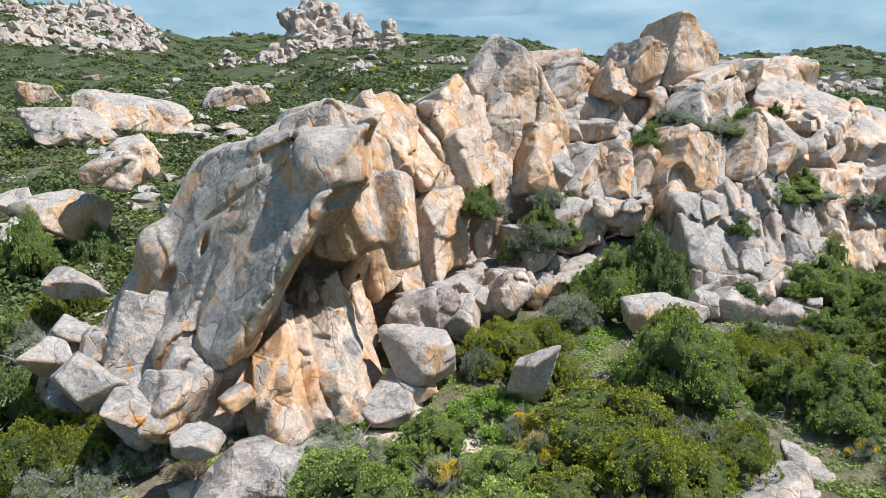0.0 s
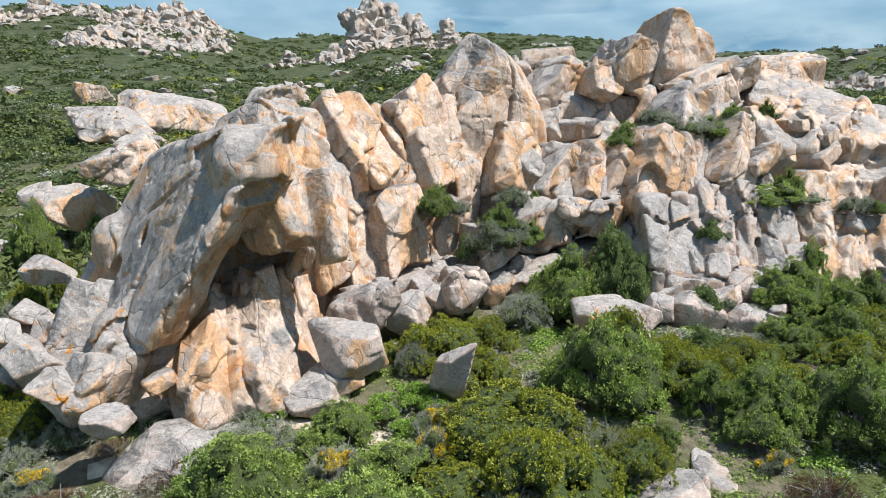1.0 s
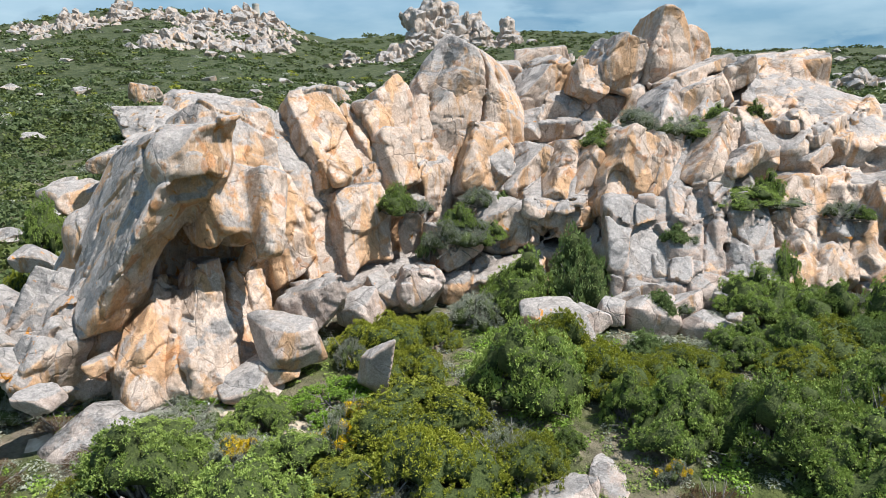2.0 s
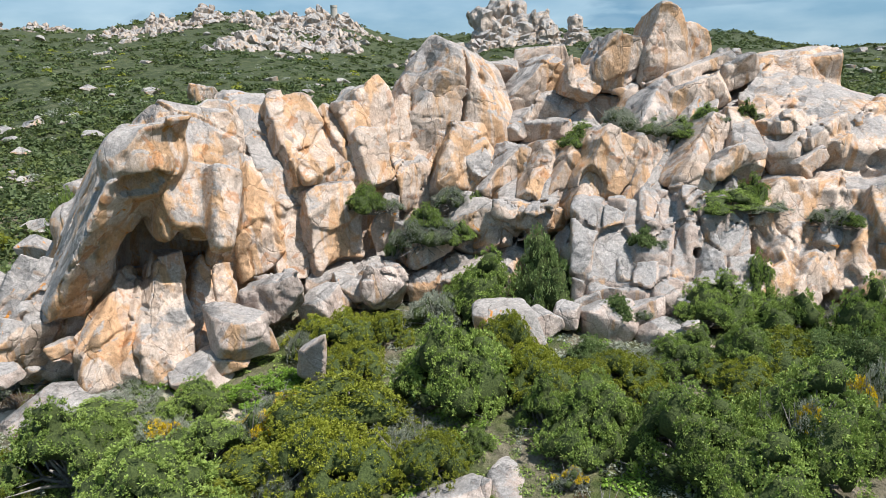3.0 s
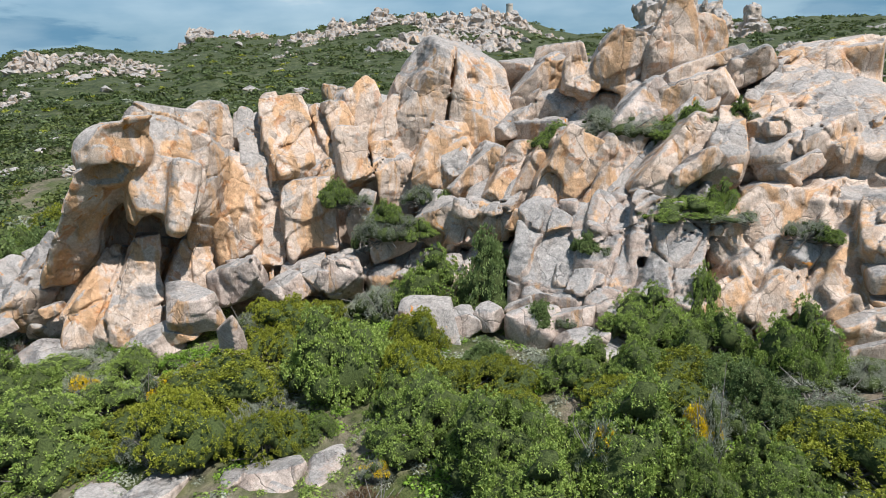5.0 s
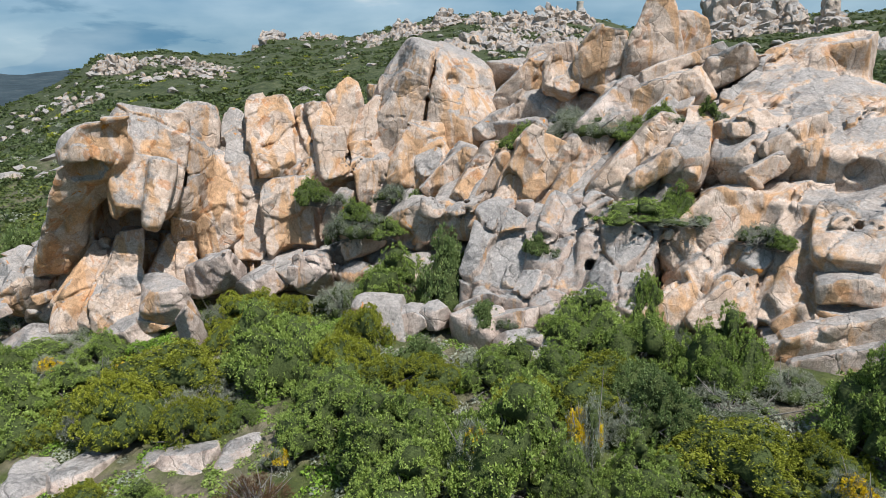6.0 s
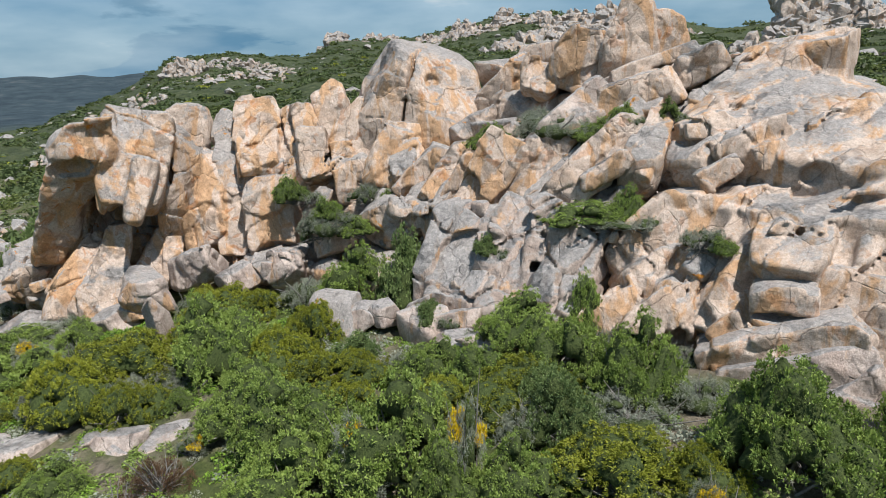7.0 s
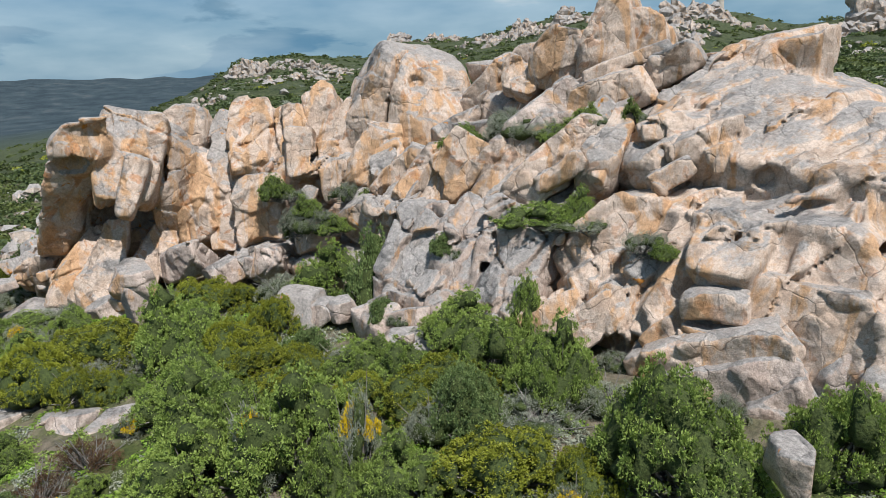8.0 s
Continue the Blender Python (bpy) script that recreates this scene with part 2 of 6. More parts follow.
def poly(c, size, rot=(0, 0, 0), seed=1, sharp=0.10, faces=18, boxy=0.0):
    return ("p", np.array(c, float), np.array(size, float), turn_matrix(rot), (seed, sharp, faces, boxy))


def cone(a, b, ra, rb):
    return ("c", np.array(a, float), np.array(b, float), ra, rb)


def half(n, d):
    """All that lies behind a plane: n . p < d."""
    n = np.array(n, float)
    return ("h", n / np.linalg.norm(n), d / np.linalg.norm(n))


def bar(a, b, width, thick, yaw=26.0, rounded=0.2, end=None):
    """A slab that runs from a to b, its broad side turned towards a viewer who looks along yaw; end: its width at b."""
    a, b = np.array(a, float), np.array(b, float)
    z = (b - a) / np.linalg.norm(b - a)
    x = np.cross(np.array([-math.sin(radians(yaw)), math.cos(radians(yaw)), 0.0]), z)
    x /= np.linalg.norm(x)
    end = width if end is None else end
    mid = (width + end) / 2
    return ("w", (a + b) / 2, np.array([mid / 2, thick / 2, np.linalg.norm(b - a) / 2 * 1.06 + rounded * 0.3]), np.stack([x, np.cross(z, x), z], 1), (rounded, (end - width) / (end + width)))


def slab(label, a, b, width, end, thick, mat, yaw, rounded, seed, carve=(), name="leaning_rock", h=0.068, parent=None):
    """One tapered slab from a to b with chipped edges, and hollows where they are given; with a parent it is a part of that rock."""
    body = bar(a, b, width, thick, yaw, min(rounded * 0.3, 0.4 * min(width, end, thick)), end)
    rng = np.random.RandomState(seed + 900)
    steps = [("+", 0, body)]
    for k in range(15):
        n = rng.normal(size=3)
        n /= np.linalg.norm(n)
        away = (np.abs(n @ body[3]) * body[2]).sum()
        steps.append(("&", 0.01 + 0.02 * rounded, half(n, n @ body[1] + away * rng.uniform(0.74, 0.98))))
    steps += [("-", 0.06, c) for c in carve]
    size = (width + end) / 2
    ob = rock(name, label, steps, h, mat, 0.55 * min(1, 0.35 + size / 2.5), category="" if parent else "rock", group="" if parent else "leaning granite slabs", facet=min(0.7, 0.3 + 0.2 * size), joints=(max(size, 0.9) * 1.5, 0.022, 0.08, (seed * 29 % 60, 20, 20), 2.6))
    ob.parent = parent
    return ob


def reach(s):
    if s[0] == "c":
        return np.minimum(s[1] - s[3], s[2] - s[4]), np.maximum(s[1] + s[3], s[2] + s[4])
    ext = np.abs(s[3]) @ s[2] * (1.25 if s[0] == "p" else 1 + abs(s[4][1]) if s[0] == "w" else 1.0)
    return s[1] - ext, s[1] + ext


def distance(s, X, Y, Z):
    if s[0] == "h":
        return X * s[1][0] + Y * s[1][1] + Z * s[1][2] - s[2]
    if s[0] == "c":
        a, ab = s[1], s[2] - s[1]
        h = np.clip(((X - a[0]) * ab[0] + (Y - a[1]) * ab[1] + (Z - a[2]) * ab[2]) / (ab @ ab), 0, 1)
        return np.sqrt((X - a[0] - h * ab[0]) ** 2 + (Y - a[1] - h * ab[1]) ** 2 + (Z - a[2] - h * ab[2]) ** 2) - (s[3] + (s[4] - s[3]) * h)
    R, c = s[3], s[1]
    x, y, z = X - c[0], Y - c[1], Z - c[2]
    p = [R[0, i] * x + R[1, i] * y + R[2, i] * z for i in range(3)]
    if s[0] == "e":
        r = s[2]
        k0 = np.sqrt(sum((p[i] / r[i]) ** 2 for i in range(3)))
        k1 = np.sqrt(sum((p[i] / r[i] ** 2) ** 2 for i in range(3))) + 1e-6
        return k0 * (k0 - 1) / k1
    if s[0] == "w":
        along = np.clip(p[2] / s[2][2], -1, 1)
        lens = 1 - 0.2 * along ** 4
        q = [np.abs(p[0]) - s[2][0] * (1 + s[4][1] * along) * lens + s[4][0], np.abs(p[1]) - s[2][1] + s[4][0], np.abs(p[2]) - s[2][2] + s[4][0]]
        return np.sqrt(sum(np.maximum(v, 0) ** 2 for v in q)) + np.minimum(np.maximum(np.maximum(q[0], q[1]), q[2]), 0) - s[4][0]
    if s[0] == "b":
        q = [np.abs(p[i]) - s[2][i] + s[4] for i in range(3)]
        return np.sqrt(sum(np.maximum(v, 0) ** 2 for v in q)) + np.minimum(np.maximum(np.maximum(q[0], q[1]), q[2]), 0) - s[4]
    seed, sharp, faces, boxy = s[4]
    rng = np.random.RandomState(seed)
    k = sharp * float(min(s[2]))
    acc, top = None, None
    ds = []
    for f in range(faces):
        n = rng.normal(size=3)
        if f < 6:
            n = n * (0.30 - 0.14 * boxy)
            n[f // 2] += 1 if f % 2 else -1
        n /= np.linalg.norm(n)
        e = 2.0 if f < 6 else 2.0 - 0.4 * boxy
        off = (np.abs(n * s[2]) ** e).sum() ** (1 / e) * (rng.uniform(0.84, 1.0) if f < 6 else rng.uniform(0.70, 0.92))
        ds.append(p[0] * n[0] + p[1] * n[1] + p[2] * n[2] - off)
    top = np.maximum.reduce(ds)
    acc = sum(np.exp(np.maximum((d - top) / k, -30)) for d in ds)
    return top + k * np.log(acc)


def smin(a, b, k):
    if k <= 0:
        return np.minimum(a, b)
    h = np.clip(0.5 + 0.5 * (b - a) / k, 0, 1)
    return b + (a - b) * h - k * h * (1 - h)


def nets(D, lo, h):
    """The surface D = 0 on a grid as vertices and quads."""
    inside = D < 0
    n = np.array(D.shape) - 1
    cnt = np.zeros(n, np.float32)
    acc = np.zeros((3, *n), np.float32)

    def corner(a, o):
        return a[o[0]:o[0] + n[0], o[1]:o[1] + n[1], o[2]:o[2] + n[2]]
    for axis in range(3):
        for u in (0, 1):
            for v in (0, 1):
                o = [u, v]
                o.insert(axis, 0)
                q = list(o)
                q[axis] = 1
                d0, d1 = corner(D, o), corner(D, q)
                cross = corner(inside, o) != corner(inside, q)
                f = np.where(cross, d0 / np.where(cross, d0 - d1, 1), 0)
                cnt += cross
                for c in range(3):
                    acc[c] += np.where(cross, f if c == axis else o[c], 0)
    act = cnt > 0
    idx = np.full(tuple(n), -1, np.int64)
    idx[act] = np.arange(act.sum())
    ijk = np.argwhere(act).T
    verts = (np.stack([acc[c][act] / cnt[act] for c in range(3)]) + ijk).T * h + lo
    quads = []
    for axis in range(3):
        s0, s1 = [slice(1, -1)] * 3, [slice(1, -1)] * 3
        s0[axis], s1[axis] = slice(0, -1), slice(1, None)
        a, b = inside[tuple(s0)], inside[tuple(s1)]
        for flip, sel in ((False, a & ~b), (True, ~a & b)):
            e = np.argwhere(sel)
            e[:, [c for c in range(3) if c != axis]] += 1
            u, v = [c for c in range(3) if c != axis]
            if axis == 1:
                u, v = v, u
            ring = []
            for du, dv in ((-1, -1), (0, -1), (0, 0), (-1, 0)):
                g = e.copy()
                g[:, u] += du
                g[:, v] += dv
                ring.append(idx[g[:, 0], g[:, 1], g[:, 2]])
            q = np.stack(ring[::-1] if flip else ring, 1)
            quads.append(q[(q >= 0).all(1)])
    return verts, np.concatenate(quads)


def mesh_from(name, verts, faces, mat, smooth=True):
    me = bpy.data.meshes.new(name)
    verts, faces = np.asarray(verts, np.float32), np.asarray(faces, np.int32)
    k = faces.shape[1]
    me.vertices.add(len(verts))
    me.vertices.foreach_set("co", verts.ravel())
    me.loops.add(faces.size)
    me.loops.foreach_set("vertex_index", faces.ravel())
    me.polygons.add(len(faces))
    me.polygons.foreach_set("loop_start", np.arange(0, faces.size, k, dtype=np.int32))
    me.polygons.foreach_set("use_smooth", np.full(len(faces), smooth))
    me.update(calc_edges=True)
    if mat:
        me.materials.append(mat)
    return me


def cells(x, y, z, seed=0):
    """Cracked blocks: the depth into the gap between two cells (0 at a joint), each cell's own number from -1 to 1, the tilt of its face, and the distance from its middle."""
    i, j, k = np.floor(x).astype(int), np.floor(y).astype(int), np.floor(z).astype(int)
    f1, f2, own, lean = np.full(x.shape, 9.0, np.float32), np.full(x.shape, 9.0, np.float32), np.zeros(x.shape, np.float32), np.zeros(x.shape, np.float32)
    for a in (-1, 0, 1):
        for b in (-1, 0, 1):
            for c in (-1, 0, 1):
                u, v, w = (i + a + seed) & 31, (j + b) & 31, (k + c) & 31
                px_, py_, pz_ = LATTICE[u, v, w], LATTICE[v, w, u], LATTICE[w, u, v]
                d = np.sqrt((i + a + px_ - x) ** 2 + (j + b + py_ - y) ** 2 + (k + c + pz_ - z) ** 2)
                first = d < f1
                f2 = np.where(first, f1, np.minimum(f2, d))
                own = np.where(first, LATTICE[(u + 5) & 31, v, w] * 2 - 1, own)
                lean = np.where(first, (x - i - a - px_) * (LATTICE[v, u, (w + 3) & 31] - 0.5) + (y - j - b - py_) * (LATTICE[(w + 7) & 31, u, v] - 0.5) + (z - k - c - pz_) * (LATTICE[u, (w + 9) & 31, v] - 0.5), lean)
                f1 = np.minimum(f1, d)
    return f2 - f1, own, lean, f1


DIP = np.array((-0.6, -0.32, 0.73))     # across the sheets of the granite


def rock(name, label, steps, h, mat, rough=1.0, cracks=(), category="rock", group="", joints=None, ledge=1.0, facet=1.0, grain=(0, 42, -20)):
    """One rock, grown from joined (+) and carved (-) bodies: steps are (sign, softness, body). cracks: (point, normal, width).
    joints: (block size, gap depth, step between blocks, turn). ledge: how strongly the sheets of the granite stand out. facet, grain: how deep its faces are scooped, and how they run."""
    los, his = zip(*[reach(s) for sign, k, s in steps if sign == "+"])
    lo, hi = np.min(los, 0) - 0.45, np.max(his, 0) + 0.45
    n = np.ceil((hi - lo) / h).astype(int) + 1
    ax = [(lo[i] + h * np.arange(n[i])).astype(np.float32) for i in range(3)]
    X, Y, Z = np.meshgrid(*ax, indexing="ij")
    D = None
    for sign, k, s in steps:
        if D is None:
            D = distance(s, X, Y, Z)
            continue
        if sign == "&":
            D = -smin(-D, -distance(s, X, Y, Z), k)
            continue
        a, b = reach(s)
        pad = k + 0.8
        cut = tuple(slice(int(max(0, np.floor((a[i] - pad - lo[i]) / h))), int(max(0, np.ceil((b[i] + pad - lo[i]) / h)) + 1)) for i in range(3))
        if D[cut].size == 0:
            continue
        d = distance(s, X[cut], Y[cut], Z[cut])
        D[cut] = smin(D[cut], d, k) if sign == "+" else -smin(-D[cut], d, k)
    near = np.abs(D) < 0.5
    x, y, z = X[near], Y[near], Z[near]
    off = rough * (0.05 * value_noise(x / 1.9, y / 1.9, z / 1.9) + 0.02 * value_noise(x / 0.62 + 9, y / 0.62, z / 0.62))
    ridge = 1 - np.abs(value_noise(x / 0.9 + 3, y / 0.9 + 5, z / 0.55))
    off += rough * (0.04 * (0.6 - ridge ** 4))
    off += (0.3 + 0.7 * rough) * 0.012 * value_noise(x / 0.24, y / 0.24 + 4, z / 0.24)
    for k, (period, amount) in enumerate(((1.5, 0.13), (0.62, 0.05))):
        s = (DIP[0] * x + DIP[1] * y + DIP[2] * z) / period + 0.55 * value_noise(x / 1.7 + k, y / 1.7, z / 1.7) + 0.16 * value_noise(x / 0.5, y / 0.5 + k, z / 0.5)
        f = s - np.floor(s)
        show = np.clip(0.45 + 1.3 * value_noise(x / 1.25 + 3 * k, y / 1.25, z / 1.25 + 6), 0, 1)
        off -= ledge * rough * amount * (show * np.clip(f * period / (1.1 * h), 0, 1) * (1 - f) - 0.22)
        if k == 0:
            off += ledge * rough * 0.12 * show * np.exp(-((1 - f) * period / (1.4 * h)) ** 2)
    if joints:
        size, gap, step, rot = joints[:4]
        long = joints[4] if len(joints) > 4 else 1.0
        R = turn_matrix(rot) / size
        wx = 0.25 * value_noise(x / 0.9, y / 0.9, z / 0.9 + 2)
        edge, own, lean, mid = cells(R[0, 0] * x + R[1, 0] * y + R[2, 0] * z + wx, 0.8 * (R[0, 1] * x + R[1, 1] * y + R[2, 1] * z) + wx, 1.0 / long * (R[0, 2] * x + R[1, 2] * y + R[2, 2] * z) - wx)
        off += 1.4 * step * lean + step * own * np.clip(edge * size / 0.07, 0, 1) + 1.5 * gap * np.exp(-(edge * size / max(0.06, 0.8 * h)) ** 2)
    # scooped faces that meet in sharp crests, long in the run of the sheets
    R = turn_matrix(grain)
    u, v, w = (R[0, c] * x + R[1, c] * y + R[2, c] * z for c in range(3))
    bend = 0.22 * value_noise(x / 0.8, y / 0.8 + 3, z / 0.8)
    for size, deep, shift in ((1.5, 0.11, 11), (0.5, 0.03, 17)):
        edge, own, lean, mid = cells(u / size + bend, v / size, 0.5 * w / size + bend, shift)
        off += facet * deep * (0.38 - (mid / 0.62) ** 2) * (0.6 + 0.4 * own)
    for point, normal, width in cracks:
        q = Vector(normal).normalized()
        d = (x - point[0]) * q[0] + (y - point[1]) * q[1] + (z - point[2]) * q[2] + 0.14 * value_noise(x / 0.8, y / 0.8, z / 0.8 + 7)
        r2 = (x - point[0]) ** 2 + (y - point[1]) ** 2 + (z - point[2]) ** 2
        off += 1.9 * width * np.exp(-(d / width) ** 2) * np.clip(1.6 - r2 / 3.2, 0, 1)
    D[near] += off
    for end in (0, -1):
        D[end], D[:, end], D[:, :, end] = np.maximum(D[end], 0.02), np.maximum(D[:, end], 0.02), np.maximum(D[:, :, end], 0.02)
    v, q = nets(D, lo, h)
    ob = new(name, mesh_from(name, v, q, mat))
    return tagged(ob, label, category, group)


def boulder(c, size, rot, seed, label, mat, sharp=0.03, faces=13, rough=0.5, h=0.0, name="boulder", group="", boxy=0.0):
    size = tuple(0.95 * v for v in size)
    h = h or max(0.055, min(0.115, max(size) / 14))
    big = min(size) > 0.8
    return rock(name, label, [("+", 0, poly(c, size, rot, seed, sharp, faces, boxy))], h, mat, rough * min(1, 0.25 + min(size) / 1.8), group=group, facet=min(0.65, 0.15 + 0.4 * min(size)), grain=(seed * 13 % 40 - 20, 42, seed * 31 % 90),
                joints=(max(size) * 0.9, 0.05, 0.09 * min(1, min(size)), (seed * 37 % 90, rot[1], rot[2])) if big else None)


# ---- the overhanging rock ----
hero = rock("overhanging_rock", "huge grey and orange granite rock hollowed out beneath its overhang", [
    ("+", 0, box((-5.6, 18.0, 5.4), (4.7, 3.6, 5.2), (0, 0, 0), 0.2)),
    ("&", 0.2, half((-0.56, -0.68, 0.46), -4.78)),
    ("&", 0.45, half((-0.85, 0.25, 0.46), 14.85)),
    ("&", 0.6, half((-0.25, 0.2, 0.95), 14.2)),
    ("&", 0.4, half((-0.2, -0.07, 1.0), 9.18)),
    ("&", 0.5, half((0.1, 1.0, 0.25), 21.6)),
    ("&", 0.2, half((0.885, -0.10, -0.465), -7.75)),
    ("-", 0.15, box((-1.3, 19.6, 8.0), (1.7, 2.5, 3.2), (0, 0, 8), 0.3)),
    # the dome behind and the wall of the hollow
    ("+", 0.4, ell((-3.9, 19.3, 7.2), (1.9, 1.5, 2.60), (0, -6, 0))),
    ("+", 0.3, box((-4.7, 20.2, 4.6), (2.4, 0.9, 4.0), (0, 0, 4), 0.4)),
    ("+", 0.3, ell((-7.90, 18.26, 6.23), (0.8, 0.7, 0.9), (0, -15, -30))),
    ("+", 0.4, ell((-6.53, 15.77, 3.89), (0.9, 0.8, 1.2), (0, -15, -30))),
    # head
    ("+", 0.30, ell((-2.80, 16.30, 8.85), (1.05, 1.35, 1.02), (0, 8, 0))),
    ("-", 0.10, ell((-2.15, 15.15, 7.75), (0.55, 0.6, 0.62), (0, 15, 20))),
    ("-", 0.10, ell((-1.75, 16.1, 7.75), (0.55, 0.7, 0.75), (0, 15, 20))),
    ("-", 0.10, ell((-1.60, 15.55, 8.98), (0.34, 0.3, 0.20), (0, 10, 30))),
    ("-", 0.10, ell((-2.15, 14.95, 9.0), (0.30, 0.25, 0.18), (0, 0, 10))),
    # undercut: blade, knee, hollow
    ("-", 0.25, ell((-2.95, 15.45, 6.55), (0.50, 0.55, 0.85), (0, 28, 20))),
    ("-", 0.25, ell((-3.58, 17.50, 5.56), (1.35, 1.8, 1.95), (0, 8, 26))),
    ("-", 0.20, ell((-3.64, 17.90, 6.6), (1.35, 1.3, 1.75), (0, 12, 26))),
    ("-", 0.12, ell((-4.65, 14.75, 4.05), (0.45, 0.5, 0.55), (0, -10, 20))),
    # curtain with its teeth
    ("+", 0.3, ell((-3.75, 19.4, 8.80), (1.5, 1.2, 0.95), (0, 6, 20))),
    ("+", 0.06, bar((-2.22, 17.43, 6.65), (-3.05, 18.48, 9.85), 2.27, 1.70, 64, 0.16, 2.86)),
    ("+", 0.06, bar((-1.06, 17.03, 6.22), (-1.38, 17.94, 8.33), 0.63, 0.80, 63, 0.12, 1.08)),
    ("+", 0.06, bar((-2.49, 16.63, 6.58), (-2.77, 17.02, 8.35), 0.55, 0.80, 66, 0.12, 0.91)),
    ("-", 0.06, ell((-2.22, 16.99, 6.22), (0.63, 1.20, 0.76), (0, 0, 64))),
    # gaps beside the curtain, recess under the cap, crack in the grey side
    ("-", 0.06, ell((-2.77, 19.44, 8.43), (0.16, 1.30, 1.50), (0, 2, 62))),
    ("-", 0.06, ell((-2.29, 15.59, 8.24), (0.75, 0.60, 0.55), (0, -10, 68))),
    ("-", 0.06, ell((-3.41, 14.97, 5.85), (0.55, 0.60, 0.75), (0, -8, 70))),
    ("-", 0.06, ell((-3.36, 14.54, 3.68), (0.22, 0.70, 0.40), (0, 0, 70))),
    ("-", 0.02, bar((-6.62, 17.78, 7.22), (-4.85, 17.73, 8.27), 0.11, 0.7, 20, 0.02, 0.14)),
    # low cave
    ("-", 0.12, ell((-5.35, 14.75, 3.55), (1.15, 0.95, 0.62), (0, -32, 10))),
    ("-", 0.15, ell((-6.5, 14.3, 2.75), (0.9, 0.9, 0.6), (0, -32, 20))),
    # pockets on the grey side
    ("-", 0.12, ell((-8.35, 17.05, 5.15), (0.85, 0.75, 0.75), (0, -20, -20))),
    ("-", 0.06, ell((-7.30, 17.00, 5.75), (0.30, 0.5, 0.42), (0, 30, 0))),
    ("-", 0.10, ell((-8.05, 17.75, 7.50), (0.42, 0.35, 0.16), (0, -25, 0))),
    ("-", 0.06, ell((-6.16, 16.74, 6.85), (0.16, 0.3, 0.40), (0, 12, 0))),
    ("-", 0.08, ell((-5.05, 16.35, 8.1), (0.9, 0.25, 0.07), (0, -38, -35))),
], 0.06, M_HEAD, 0.40, [((-5.0, 16.7, 8.2), (0.55, -0.1, -0.8), 0.05), ((-3.42, 15.84, 8.86), (0.95, 0.1, 0.25), 0.03), ((-6.13, 15.55, 5.13), (0.9, 0.1, -0.3), 0.05), ((-2.57, 18.50, 9.76), (0.1, 0.4, 0.9), 0.04)], joints=(3.4, 0.03, 0.06, (0, -35, 10)), ledge=0.6, facet=0.45, grain=(-6, 14, 20))
slab("grey granite buttress at the rock's foot", (-7.67, 15.39, 2.52), (-7.87, 17.39, 5.18), 2.26, 2.06, 1.60, M_GREY, 30, 0.20, 154, name="buttress", parent=hero)
slab("lichened granite buttress at the rock's foot", (-9.76, 15.77, 2.48), (-9.80, 17.20, 3.96), 1.40, 1.28, 1.30, M_HEAD, 35, 0.20, 155, name="buttress", parent=hero)
slab("grey granite block before the low cave", (-6.79, 14.49, 2.75), (-7.68, 14.59, 3.51), 1.19, 1.10, 1.10, M_GREY, 32, 0.15, 156, name="buttress", parent=hero)
slab("orange granite foot below the low cave", (-5.99, 15.31, 2.37), (-4.46, 17.00, 4.62), 1.82, 1.49, 1.50, M_ORANGE, 24, 0.35, 157, name="foot", parent=hero)
slab("pale granite tongue in the low cave", (-5.18, 14.33, 3.43), (-4.64, 14.85, 3.73), 0.58, 0.55, 0.60, M_TAN, 25, 0.20, 160, name="tongue", parent=hero)
slab("orange granite fin inside the hollow", (-3.60, 14.50, 2.36), (-4.62, 16.88, 5.39), 1.85, 0.57, 1.00, M_ORANGE, 69, 0.20, 170, name="fin", parent=hero)
slab("pale grooved granite fin inside the hollow", (-2.34, 15.63, 2.35), (-3.50, 17.45, 5.73), 2.25, 0.66, 1.00, M_TAN, 67, 0.30, 171, name="fin", parent=hero)
slab("orange rib between the fins", (-3.10, 15.04, 2.41), (-4.06, 16.99, 5.04), 0.75, 0.46, 0.90, M_ORANGE, 68, 0.20, 172, name="fin", parent=hero)
slab("tan granite fin at the back of the hollow", (-2.33, 17.03, 2.41), (-3.44, 19.06, 4.89), 1.40, 0.94, 1.00, M_ORANGE, 64, 0.20, 173, name="fin", parent=hero)
slab("dark granite rib deep in the hollow", (-3.06, 18.12, 2.64), (-4.08, 19.91, 5.64), 0.66, 0.63, 0.90, M_TAN, 63, 0.12, 174, name="fin", parent=hero)
slab("orange granite wall at the foot of the hollow", (-3.35, 16.21, 1.76), (-4.75, 18.22, 4.93), 4.83, 3.44, 1.20, M_ORANGE, 66, 0.25, 180, name="foot", parent=hero)
slab("stained orange granite wall of the low cave", (-4.88, 15.53, 2.31), (-4.35, 17.04, 4.11), 2.50, 1.88, 1.20, M_ORANGE, 22, 0.25, 181, name="foot", parent=hero)

